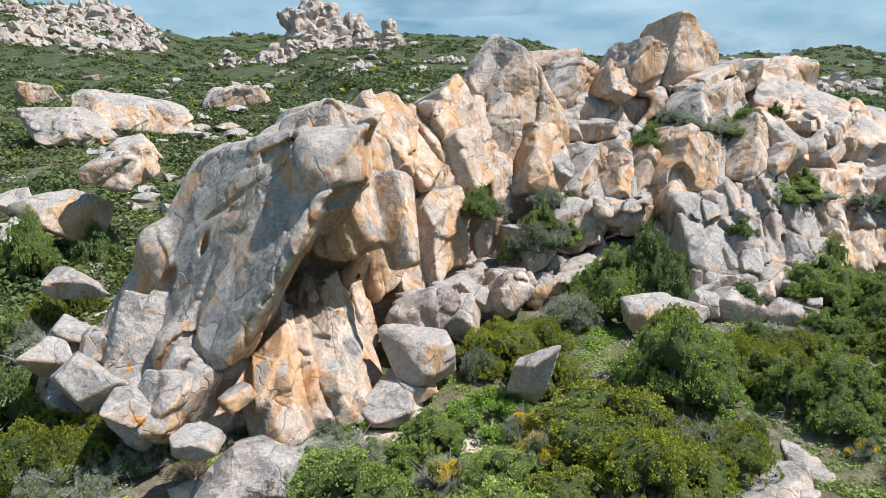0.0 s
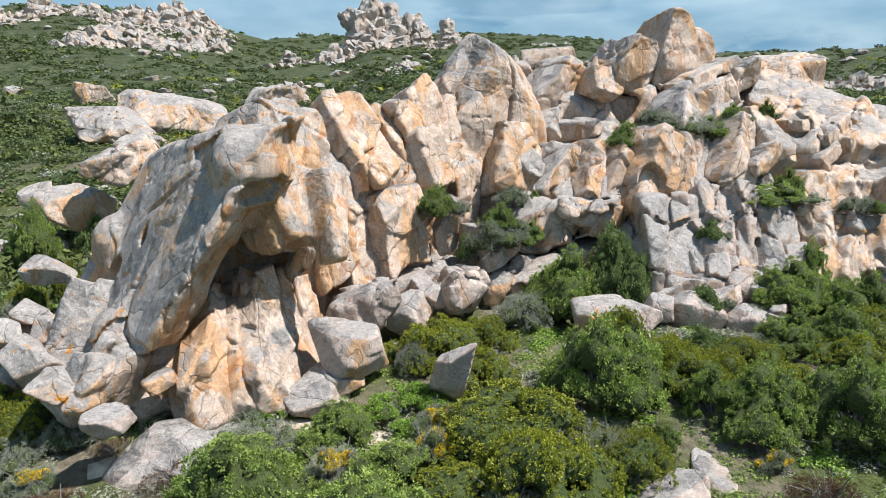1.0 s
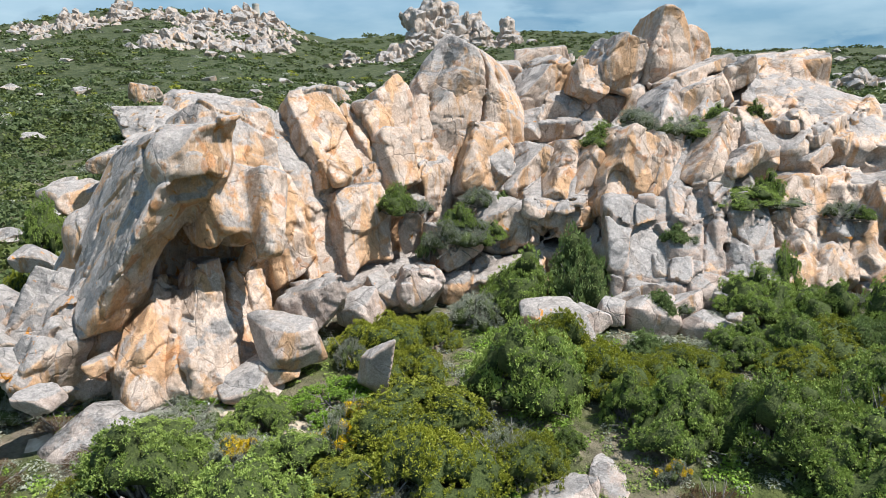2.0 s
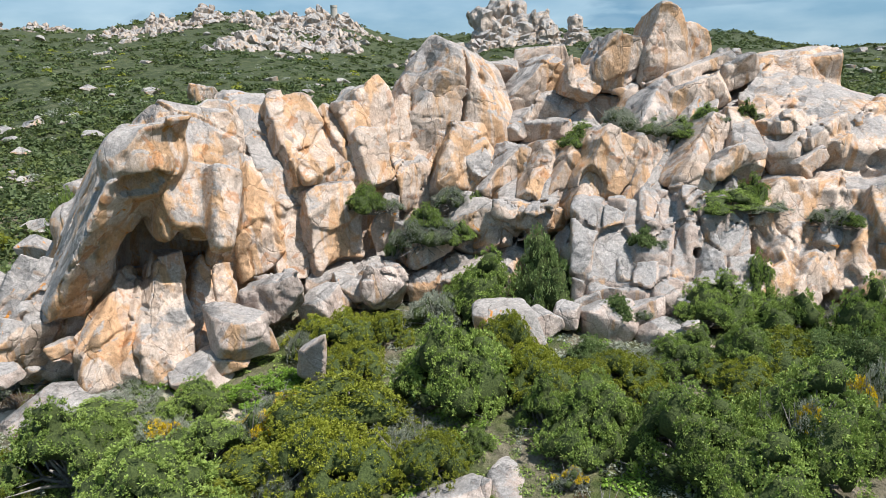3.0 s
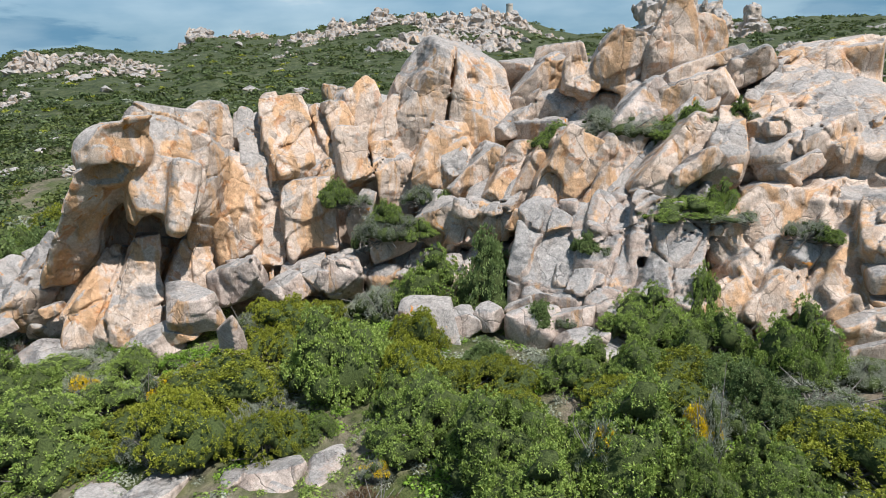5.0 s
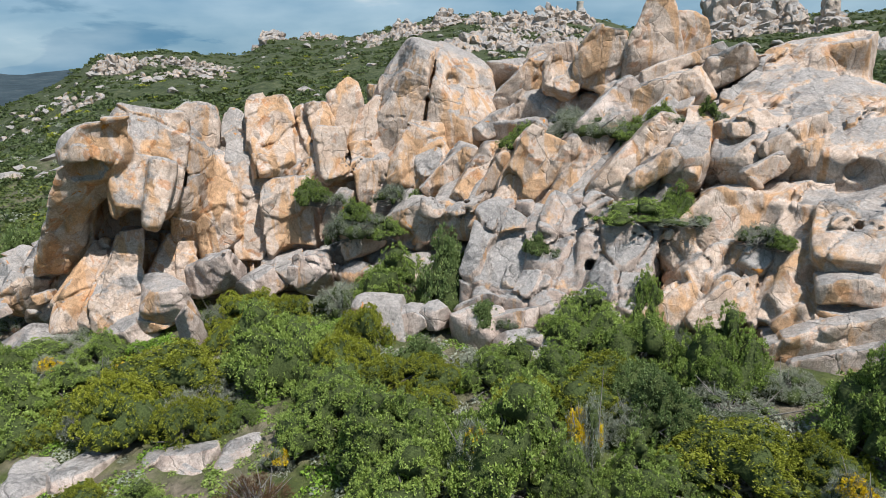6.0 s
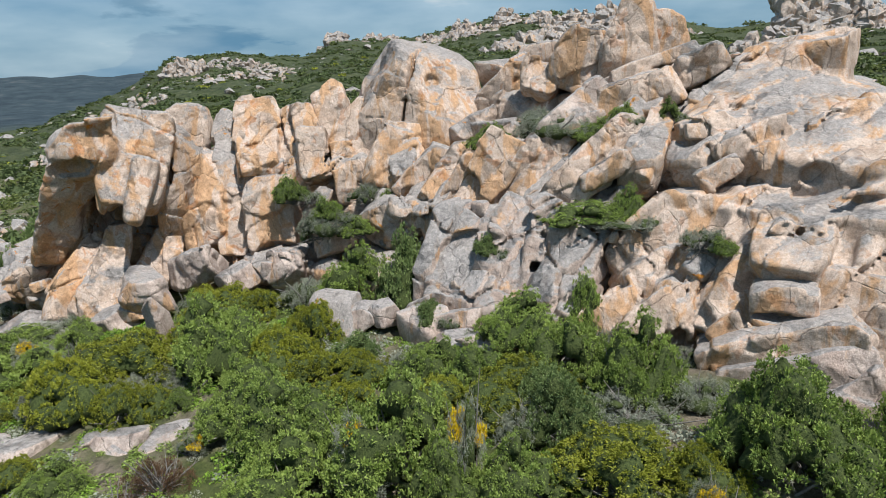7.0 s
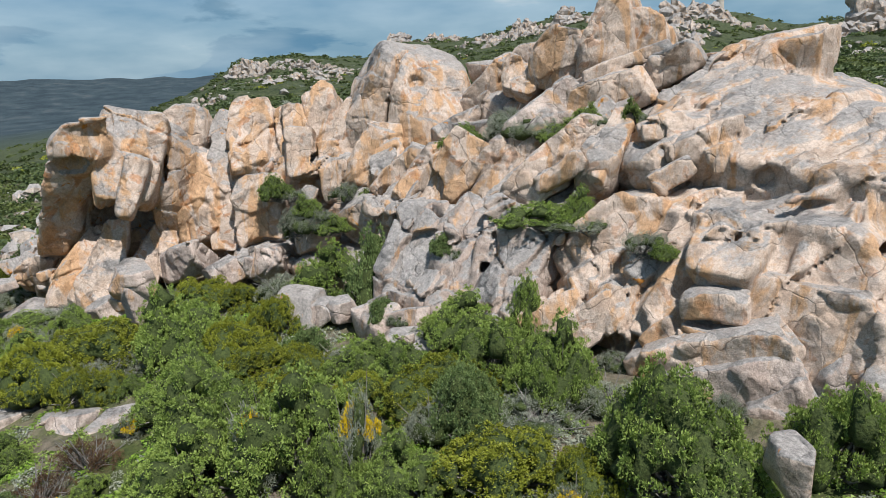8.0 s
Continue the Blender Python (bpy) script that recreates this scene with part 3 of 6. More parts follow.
# ---- the egg ----
rock("egg_boulder", "towering egg-shaped granite boulder with grey top and orange face", [
    ("+", 0, ell((2.3, 28.7, 8.6), (2.85, 3.4, 5.05), (0, 0, 20))),
    ("&", 0.25, half((-0.2, -0.86, 0.46), -18.0)),
    ("&", 0.3, half((0.85, -0.1, 0.5), 6.25)),
    ("&", 0.4, half((-0.8, 0.1, 0.55), 8.3)),
    ("&", 0.25, half((0.45, -0.85, 0.1), -19.8)),
    ("&", 0.3, half((0.45, 0.1, 0.88), 15.0)),
    ("&", 0.3, half((-0.1, 0.1, 1.0), 15.6)),
    ("-", 0.08, bar((3.30, 28.0, 13.3), (3.50, 27.2, 11.2), 0.22, 1.3, 35, 0.06, 0.10)),
    ("-", 0.08, bar((3.50, 27.2, 11.3), (3.62, 26.3, 9.0), 0.10, 1.0, 35, 0.03, 0.16)),
    ("-", 0.20, ell((4.25, 27.75, 11.0), (0.45, 0.40, 0.36), (0, 0, 35))),
    ("-", 0.04, cone((4.1, 28.1, 10.6), (4.32, 28.1, 9.2), 0.07, 0.07)),
    ("-", 0.10, ell((3.41, 25.57, 9.13), (0.75, 0.35, 0.10), (0, -38, 26))),
    ("-", 0.06, ell((1.66, 26.0, 10.25), (0.07, 0.35, 0.60), (0, 4, 26))),
], 0.08, M_EGG, 0.35, [((3.99, 26.95, 10.10), (0.2, 0.1, 0.9), 0.035), ((1.37, 24.75, 9.11), (0.9, 0.3, -0.3), 0.05)], joints=(3.2, 0.03, 0.05, (0, 10, 20)), ledge=0.6, facet=0.3)

# ---- bedrock that carries the boulders ----
rock("bedrock_ridge", "jointed tan granite bedrock carrying the ridge boulders", [
    ("+", 0, box((-0.7, 24.1, 4.6), (3.2, 1.3, 3.4), (0, 0, 46), 0.5)),
    ("+", 0.3, box((9.4, 29.3, 4.6), (5.6, 3.4, 2.6), (38, 0, 6), 0.4)),
    ("+", 0.3, box((6.5, 28.6, 5.6), (2.6, 2.6, 2.6), (20, 0, 10), 0.4)),
    ("+", 0.3, box((9.5, 32.6, 8.3), (4.6, 1.8, 2.2), (0, 0, 12), 0.5)),
    ("+", 0.3, box((9.2, 27.4, 5.0), (4.4, 1.3, 2.6), (36, 0, 12), 0.3)),
    ("+", 0.3, box((13.6, 31.6, 7.4), (2.0, 3.0, 2.9), (30, 0, 4), 0.4)),
    ("+", 0.3, box((1.9, 23.9, 3.0), (4.0, 1.8, 1.55), (14, 0, 14), 0.3)),
    ("-", 0.3, ell((6.82, 25.49, 5.06), (1.25, 1.7, 0.55), (0, -6, 26))),
    ("-", 0.3, ell((4.69, 24.38, 5.00), (1.0, 1.5, 0.6), (0, -6, 26))),
], 0.115, M_MIXED, 0.8, joints=(1.15, 0.14, 0.40, (-45, 0, -28), 3.2), ledge=1.3)

# ---- the hollowed brow beside the cave ----
rock("hollowed_rock", "grey granite rock undercut by a small dark cave", [
    ("+", 0, poly((4.55, 24.70, 5.57), (1.25, 0.9, 1.25), (0, 10, 20), 33, 0.08, 14)),
    ("-", 0.12, ell((4.76, 23.73, 5.04), (0.5, 0.9, 0.62), (0, 10, 20))),
    ("-", 0.1, ell((5.63, 24.23, 4.80), (0.4, 0.6, 0.32), (0, 0, 20))),
], 0.06, M_GREY, 0.7)

# ---- the jointed slope below the slabs ----
rock("jointed_slope", "grey-pink granite slope split by straight joints", [
    ("+", 0, box((11.2, 25.0, 4.2), (2.9, 2.6, 2.7), (0, 0, 6), 0.2)),
    ("&", 0.15, half((0.35, -1.2, 1.0), -18.75)),
    ("+", 0.06, bar((8.24, 23.92, 4.67), (9.41, 24.90, 5.98), 1.18, 1.80, 35, 0.08, 1.09)),
    ("+", 0.06, bar((9.61, 23.25, 4.22), (9.69, 24.31, 5.15), 1.12, 1.60, 34, 0.08, 1.23)),
    ("+", 0.06, bar((10.96, 24.53, 5.51), (10.75, 25.60, 6.59), 1.92, 1.80, 29, 0.06, 1.74)),
    ("+", 0.06, bar((12.20, 24.90, 5.82), (11.94, 25.59, 6.74), 1.23, 1.80, 26, 0.06, 1.14)),
    ("+", 0.06, bar((13.00, 25.23, 5.72), (12.75, 25.70, 6.77), 1.23, 1.70, 24, 0.12, 1.41)),
    ("+", 0.06, bar((12.31, 24.23, 4.56), (12.19, 24.86, 5.76), 1.17, 1.70, 27, 0.08, 1.42)),
    ("+", 0.06, bar((11.06, 24.02, 4.39), (11.04, 24.46, 5.50), 1.32, 1.60, 30, 0.08, 1.20)),
    ("+", 0.06, bar((13.19, 24.92, 4.65), (13.04, 25.41, 5.61), 1.37, 1.60, 24, 0.10, 1.51)),
    ("+", 0.06, bar((11.09, 23.23, 3.74), (11.18, 23.99, 4.44), 0.78, 1.40, 31, 0.12, 0.88)),
    ("-", 0.06, ell((12.98, 24.77, 6.48), (0.14, 1.20, 0.14), (0, 0, 24))),
    ("-", 0.06, ell((13.45, 24.93, 6.26), (0.42, 0.90, 0.14), (0, 15, 24))),
    ("-", 0.06, ell((12.84, 24.65, 6.24), (0.18, 0.70, 0.11), (0, -20, 24))),
    ("-", 0.06, ell((12.31, 24.09, 5.28), (0.21, 0.60, 0.28), (0, -20, 27))),
], 0.07, M_SLOPE, 0.5, joints=(1.0, 0.10, 0.16, (-40, 20, 10), 1.5), ledge=1.4, facet=0.4)

# ---- the great mound ----
rock("granite_mound", "great sloping granite mound with ledges and eroded hollows", [
    # the smooth upper face
    ("+", 0, box((19.6, 34.0, 5.2), (6.6, 6.2, 7.0), (0, 0, 0), 0.3)),
    ("&", 0.5, half((0.13, -0.50, 0.86), -4.42)),
    ("&", 0.5, half((-0.80, -0.22, 0.56), -12.3)),
    ("&", 0.8, half((-0.15, 0.25, 0.95), 16.9)),
    ("&", 0.6, half((0.35, 0.10, 0.93), 19.4)),
    ("&", 0.3, half((0.0, -0.93, -0.37), -29.3)),
    ("+", 0.35, poly((15.1, 33.4, 10.3), (1.0, 1.9, 1.75), (-18, 2, 6), 8, 0.08, 14)),
    # the band behind the hollows and the lower face
    ("+", 0.15, box((18.6, 31.4, 5.0), (4.4, 2.9, 3.4), (0, 0, -4), 0.3)),
    ("+", 0.1, bar((18.3, 28.4, 1.5), (18.3, 28.0, 7.1), 8.2, 2.2, 0, 0.2, 7.6)),
    ("+", 0.1, bar((18.4, 26.6, 1.0), (18.4, 28.0, 6.6), 8.4, 2.2, 0, 0.2, 7.6)),
    ("+", 0.1, bar((18.6, 25.2, 0.6), (18.6, 26.9, 5.6), 9.0, 2.2, 0, 0.2, 8.4)),
    ("+", 0.2, box((23.8, 28.3, 3.6), (2.8, 2.6, 2.6), (32, 6, -24), 0.3)),
    ("+", 0.04, bar((14.32, 25.84, 5.48), (15.26, 27.29, 6.76), 1.67, 1.70, 18, 0.06, 1.73)),
    ("+", 0.04, bar((13.94, 25.50, 5.17), (14.43, 26.59, 6.10), 1.18, 1.50, 20, 0.06, 1.14)),
    ("+", 0.04, bar((15.53, 26.79, 5.66), (15.90, 27.61, 6.76), 1.30, 1.60, 16, 0.06, 1.45)),
    ("+", 0.04, bar((14.38, 23.82, 3.89), (15.22, 24.90, 4.79), 1.02, 1.30, 20, 0.06, 1.00)),
    ("+", 0.04, bar((15.47, 24.11, 3.72), (16.24, 25.48, 4.89), 1.20, 1.30, 17, 0.06, 1.28)),
    ("+", 0.04, bar((14.93, 24.89, 4.74), (15.47, 26.16, 5.47), 1.26, 1.30, 18, 0.06, 1.19)),
    ("+", 0.04, bar((16.83, 24.89, 3.82), (16.56, 25.91, 5.11), 0.46, 1.20, 14, 0.06, 0.55)),
    ("+", 0.04, bar((17.10, 25.29, 3.89), (17.26, 27.49, 6.30), 0.92, 1.50, 12, 0.06, 1.31)),
    ("+", 0.04, bar((17.82, 25.33, 4.17), (17.62, 27.77, 6.43), 1.21, 1.50, 11, 0.06, 1.24)),
    ("+", 0.04, bar((17.45, 25.05, 4.01), (18.28, 25.28, 4.66), 0.65, 1.30, 11, 0.06, 0.95)),
    ("+", 0.04, bar((18.72, 25.95, 5.55), (18.59, 27.35, 6.90), 1.90, 1.70, 8, 0.06, 1.93)),
    ("+", 0.04, bar((20.00, 26.29, 5.06), (20.97, 27.15, 5.65), 0.75, 1.40, 22, 0.06, 0.72)),
    ("+", 0.04, bar((19.98, 27.04, 5.74), (20.92, 27.82, 6.05), 0.83, 1.60, 21, 0.06, 1.18)),
    ("+", 0.04, bar((19.55, 26.58, 5.52), (19.12, 27.86, 6.85), 1.48, 1.50, 25, 0.06, 1.91)),
    ("+", 0.10, bar((18.03, 26.03, 5.56), (18.61, 26.79, 6.71), 1.27, 1.50, 29, 0.08, 1.35)),
    ("+", 0.10, bar((17.13, 25.44, 4.55), (17.80, 26.90, 6.26), 1.02, 1.40, 31, 0.08, 1.14)),
    ("+", 0.04, bar((20.73, 28.20, 6.51), (21.11, 29.29, 7.35), 1.20, 1.80, 18, 0.06, 1.43)),
    ("+", 0.10, bar((20.15, 26.63, 5.87), (20.20, 27.69, 6.94), 0.36, 1.20, 22, 0.08, 0.45)),
    ("+", 0.04, bar((18.17, 27.30, 6.87), (20.28, 29.12, 7.60), 0.46, 1.60, 24, 0.06, 1.16)),
    ("+", 0.04, bar((17.98, 29.41, 8.03), (19.96, 32.04, 8.60), 0.65, 1.90, 22, 0.06, 1.74)),
    ("+", 0.04, bar((17.99, 31.21, 9.01), (19.78, 32.74, 9.18), 0.61, 1.50, 21, 0.06, 1.27)),
    ("+", 0.04, bar((15.66, 28.18, 8.56), (17.10, 29.62, 9.16), 0.66, 1.50, 30, 0.06, 1.18)),
    ("+", 0.04, bar((14.67, 28.17, 9.13), (15.94, 29.44, 9.58), 0.71, 1.40, 33, 0.06, 0.89)),
    ("+", 0.04, bar((16.82, 28.43, 8.34), (17.48, 28.95, 8.68), 0.87, 1.10, 28, 0.06, 0.76)),
    ("+", 0.04, bar((14.59, 27.26, 7.05), (17.94, 28.25, 7.44), 0.65, 1.60, 32, 0.06, 0.65)),
    ("-", 0.06, ell((18.99, 26.27, 6.43), (0.15, 0.50, 0.51), (0, 0, 29))),
    ("-", 0.06, ell((21.20, 27.89, 6.64), (0.93, 0.80, 0.22), (0, -12, 18))),
    ("-", 0.06, ell((18.78, 31.85, 9.06), (0.45, 0.40, 0.19), (0, -10, 21))),
    ("-", 0.12, ell((16.15, 29.1, 9.84), (0.50, 1.2, 0.22), (0, -8, 42))),
    # hollows under the lips
    ("-", 0.10, ell((16.65, 27.35, 7.75), (0.55, 0.8, 0.36), (0, -20, 40))),
    ("-", 0.10, ell((17.95, 27.55, 7.62), (0.75, 0.8, 0.34), (0, -8, 42))),
    ("-", 0.10, ell((18.75, 28.1, 8.0), (0.35, 0.8, 0.25), (0, -30, 42))),
    ("-", 0.10, ell((19.75, 27.3, 7.45), (1.1, 0.8, 0.20), (0, -10, 46))),
], 0.085, M_MOUND, 0.5, [((17.08, 24.27, 4.83), (0.85, 0.25, -0.25), 0.07), ((17.9, 29.5, 9.0), (0.8, 0.3, 0.3), 0.05), ((19.83, 30.06, 9.3), (0.5, -0.6, 0.4), 0.05), ((16.4, 26.2, 6.0), (0.8, 0.4, -0.3), 0.06), ((18.1, 25.6, 5.6), (0.9, 0.2, 0.1), 0.08)], joints=(1.7, 0.08, 0.10, (-46, 0, -24), 3.0), ledge=1.3, facet=0.3)

# ---- pillars, wedges, slabs and ledges of the ridge and the mound ----
slab("tall tan granite pillar top beside the overhanging rock", (-3.36, 20.33, 7.06), (-4.05, 20.99, 10.05), 1.60, 1.85, 1.90, M_TAN, 60, 0.28, 1)
slab("orange granite wall below a pillar", (-2.17, 20.28, 4.26), (-3.12, 21.11, 8.25), 1.68, 1.45, 1.80, M_ORANGE, 59, 0.15, 2)
slab("narrow tan granite column beside the hollow", (-2.52, 18.75, 3.16), (-3.49, 19.93, 6.41), 0.86, 0.78, 1.20, M_TAN, 62, 0.15, 3)
slab("flat orange granite wall between a pillar and a block", (-1.52, 21.12, 4.01), (-2.11, 21.76, 6.84), 1.42, 1.33, 1.70, M_ORANGE, 57, 0.08, 4)
slab("large faceted tan granite block with sharp edges", (-0.36, 22.59, 3.85), (-0.70, 22.73, 7.21), 2.46, 2.08, 2.40, M_TAN, 53, 0.10, 5, carve=[ell((0.81, 22.26, 3.91), (1.26, 0.80, 0.74), (0, 20, 53))])
slab("orange granite boulder leaning on the faceted block", (-0.77, 22.32, 7.10), (-2.70, 23.65, 9.93), 2.28, 1.77, 2.00, M_ORANGE, 54, 0.40, 6, carve=[ell((-0.89, 21.81, 7.15), (0.70, 0.50, 0.33), (0, -10, 54))])
slab("tan granite rib behind the orange boulder", (-0.41, 23.75, 7.48), (-2.47, 24.23, 9.45), 1.29, 1.22, 1.80, M_TAN, 52, 0.25, 7)
slab("grey lens-shaped granite stone against an orange boulder", (-1.97, 21.45, 7.29), (-3.83, 22.71, 9.35), 1.37, 0.98, 1.40, M_GREY, 57, 0.35, 8)
slab("small grey granite stone standing on the ridge", (-3.42, 21.83, 8.81), (-3.76, 22.61, 9.83), 0.53, 0.60, 0.90, M_GREY, 57, 0.20, 9)
slab("dark orange granite plate leaning in a stack", (0.18, 23.92, 7.50), (-1.47, 24.56, 9.68), 0.75, 0.68, 1.60, M_ORANGE, 51, 0.08, 10)
slab("orange granite wedge split from its stack", (0.34, 24.41, 8.39), (-0.78, 24.66, 9.98), 1.01, 0.94, 1.60, M_ORANGE, 50, 0.10, 11)
slab("tan granite flake standing on a split stack", (0.56, 25.34, 8.31), (-0.37, 25.68, 10.69), 1.41, 1.50, 1.90, M_TAN, 48, 0.28, 12)
slab("tan granite stone with a hollowed underside", (1.05, 24.05, 7.17), (0.29, 24.27, 9.02), 1.44, 1.27, 1.40, M_TAN, 49, 0.22, 13, carve=[ell((1.18, 24.11, 7.76), (0.70, 0.60, 0.42), (0, -25, 49))])
slab("orange granite lobe at the base of the egg boulder", (1.83, 25.19, 6.91), (1.07, 25.14, 8.58), 1.24, 1.01, 1.40, M_ORANGE, 46, 0.25, 14)
slab("orange granite flake leaning on the egg boulder", (2.09, 25.87, 7.15), (0.89, 26.67, 9.94), 1.62, 1.39, 1.70, M_ORANGE, 45, 0.20, 15)
slab("broad orange granite flake at the egg boulder's foot", (3.82, 25.62, 6.77), (3.45, 26.79, 9.30), 2.61, 1.23, 1.60, M_ORANGE, 42, 0.12, 16)
slab("narrow grey granite stone between egg and slabs", (4.73, 25.55, 7.07), (3.81, 26.39, 8.20), 0.93, 1.07, 1.20, M_GREY, 41, 0.15, 17)
slab("leaning grey and orange slab over a dark hollow", (4.62, 25.38, 6.64), (5.78, 26.74, 8.38), 1.07, 0.93, 1.80, M_MIXED, 39, 0.12, 18, carve=[ell((5.61, 24.69, 6.67), (0.55, 0.60, 0.34), (0, -45, 39))])
slab("thin orange granite rib between leaning slabs", (6.32, 25.14, 6.24), (6.73, 26.78, 8.41), 1.01, 0.77, 1.70, M_ORANGE, 37, 0.12, 19)
slab("leaning orange granite rib with a worn edge", (6.99, 25.65, 6.31), (7.93, 26.36, 8.57), 0.88, 0.74, 1.70, M_ORANGE, 35, 0.12, 20, carve=[ell((7.95, 24.69, 6.47), (0.36, 0.60, 0.47), (0, -30, 35))])
slab("orange rounded granite roll at the mouth of a hollow", (5.94, 24.93, 6.23), (7.96, 25.14, 5.98), 0.99, 0.95, 1.20, M_ORANGE, 38, 0.30, 21)
slab("worn orange granite block under a leaning slab", (8.31, 24.80, 5.96), (8.69, 25.65, 7.39), 1.17, 1.26, 1.60, M_ORANGE, 34, 0.22, 22, carve=[ell((8.58, 24.62, 5.94), (0.43, 0.60, 0.39), (0, -35, 34))])
slab("broad orange granite block leaning uphill", (8.73, 25.23, 6.86), (9.45, 26.57, 9.00), 1.76, 1.84, 1.90, M_ORANGE, 32, 0.10, 23, carve=[ell((9.80, 25.07, 6.78), (1.01, 0.60, 0.31), (0, -40, 32)), ell((8.92, 24.62, 7.39), (0.43, 0.50, 0.58), (0, -30, 32))])
slab("narrow tan granite slab leaning uphill", (8.77, 25.34, 5.91), (10.32, 26.77, 8.77), 0.54, 0.75, 1.60, M_TAN, 31, 0.12, 24)
slab("long tan granite slab leaning uphill", (9.75, 25.53, 6.35), (10.78, 28.20, 9.31), 0.66, 1.09, 1.50, M_TAN, 29, 0.15, 25)
slab("long grey granite blade leaning uphill", (10.31, 25.43, 6.58), (12.31, 30.12, 9.93), 0.62, 0.93, 1.10, M_GREY, 25, 0.12, 26, carve=[ell((11.84, 25.99, 7.97), (0.87, 0.50, 0.21), (0, -43, 25)), ell((11.05, 25.43, 7.06), (0.42, 0.40, 0.19), (0, -43, 25))])
slab("broad tan granite slab below the grey blade", (11.80, 25.61, 7.10), (13.00, 28.65, 9.23), 1.18, 1.81, 1.40, M_TAN, 24, 0.22, 27)
slab("tan granite flake standing at the slab's end", (13.91, 26.94, 7.66), (13.41, 29.49, 9.51), 1.11, 0.88, 1.50, M_TAN, 20, 0.15, 28)
slab("orange worn lip along the broad slab", (12.59, 25.88, 7.63), (13.65, 26.79, 8.41), 0.52, 0.61, 0.90, M_ORANGE, 23, 0.12, 29)
slab("pale bleached granite slab on the slope", (9.95, 26.96, 8.51), (10.69, 29.70, 10.16), 1.17, 1.32, 1.60, M_PINK, 27, 0.20, 30)
slab("grey granite cap over leaning slabs", (4.81, 27.72, 8.72), (5.09, 29.90, 9.28), 0.82, 1.13, 1.80, M_GREY, 36, 0.20, 31)
slab("low grey granite slab behind the cap", (5.33, 29.05, 8.79), (7.41, 29.23, 9.05), 0.98, 0.71, 1.60, M_GREY, 33, 0.20, 32)
slab("tan granite slab with notched edge on the ridge", (10.92, 29.43, 9.68), (13.01, 31.10, 10.57), 1.32, 1.32, 1.60, M_TAN, 22, 0.20, 33, carve=[ell((12.85, 30.80, 10.34), (0.13, 0.70, 0.31), (0, 0, 22)), ell((11.01, 30.07, 10.02), (0.26, 0.50, 0.26), (0, 0, 22))])
slab("long tan slab lying across the ridge", (10.71, 30.20, 10.56), (13.51, 31.93, 11.66), 0.70, 0.86, 1.50, M_TAN, 21, 0.15, 34, carve=[ell((12.89, 30.55, 11.09), (0.52, 0.60, 0.17), (0, -5, 21))])
slab("upper tan slab lying across the ridge", (12.63, 31.28, 10.54), (14.33, 31.93, 11.50), 1.17, 1.08, 1.60, M_MIXED, 18, 0.20, 35)
slab("pointed tan granite horn on the ridge", (10.65, 32.31, 10.56), (10.54, 32.86, 13.78), 2.76, 0.91, 3.00, M_TAN, 22, 0.20, 300)
slab("orange granite shoulder of the horn rock", (11.58, 32.61, 10.54), (11.40, 33.21, 12.81), 2.07, 1.47, 2.60, M_ORANGE, 21, 0.20, 301)
slab("tall tan boulder below the horn rock", (8.44, 31.26, 10.50), (8.93, 31.74, 12.54), 2.37, 1.30, 2.40, M_MIXED, 27, 0.25, 37)
slab("orange granite knob beside the horn rock", (9.39, 31.65, 11.78), (9.42, 31.72, 12.59), 0.70, 0.60, 1.00, M_ORANGE, 25, 0.30, 38)
slab("broad tan granite boulder on the ridge", (4.68, 30.68, 9.62), (6.42, 31.63, 11.32), 1.68, 1.99, 2.20, M_MIXED, 33, 0.25, 39)
slab("orange granite stone wedged between boulders", (7.45, 30.18, 10.27), (7.48, 30.91, 11.33), 1.30, 1.53, 1.50, M_ORANGE, 30, 0.25, 40)
slab("narrow granite pillar beside the hollow", (5.18, 24.23, 4.97), (5.15, 25.09, 6.51), 0.77, 0.69, 1.30, M_MIXED, 41, 0.12, 41)
slab("tan granite rib beside the hollow", (5.53, 24.70, 4.86), (5.53, 25.73, 6.55), 0.68, 0.64, 1.40, M_TAN, 40, 0.12, 42)
slab("rounded granite stone with a worn underside", (10.22, 22.83, 4.25), (10.04, 23.42, 4.90), 0.88, 0.86, 1.00, M_MIXED, 34, 0.25, 43, carve=[ell((10.35, 22.65, 4.28), (0.36, 0.40, 0.14), (0, 0, 34))])
slab("small grey block wedged in the joint", (16.33, 25.81, 5.27), (16.54, 26.41, 5.88), 0.84, 0.89, 1.20, M_GREY, 14, 0.15, 44)
slab("squat tan granite block with a worn underside", (18.28, 25.47, 5.12), (19.58, 25.88, 5.28), 1.06, 1.15, 1.50, M_TAN, 8, 0.22, 45, carve=[ell((19.10, 25.00, 4.91), (0.85, 0.60, 0.15), (0, 0, 8))])
slab("long granite slab at the slope's foot", (17.33, 24.70, 3.73), (20.84, 25.85, 4.86), 0.58, 1.47, 1.80, M_TAN, 28, 0.20, 46)
slab("blunt granite block on the long slab", (20.65, 26.20, 5.25), (21.52, 26.28, 4.83), 0.87, 0.86, 1.50, M_ORANGE, 21, 0.25, 47)
slab("smooth pale granite apron at the slope's foot", (17.58, 24.38, 3.22), (21.03, 25.57, 4.05), 0.80, 1.52, 1.60, M_PINK, 28, 0.20, 48)
slab("pale granite apron below the foot slab", (20.28, 24.91, 3.02), (21.25, 25.67, 3.79), 0.91, 1.98, 1.60, M_PINK, 23, 0.20, 49)
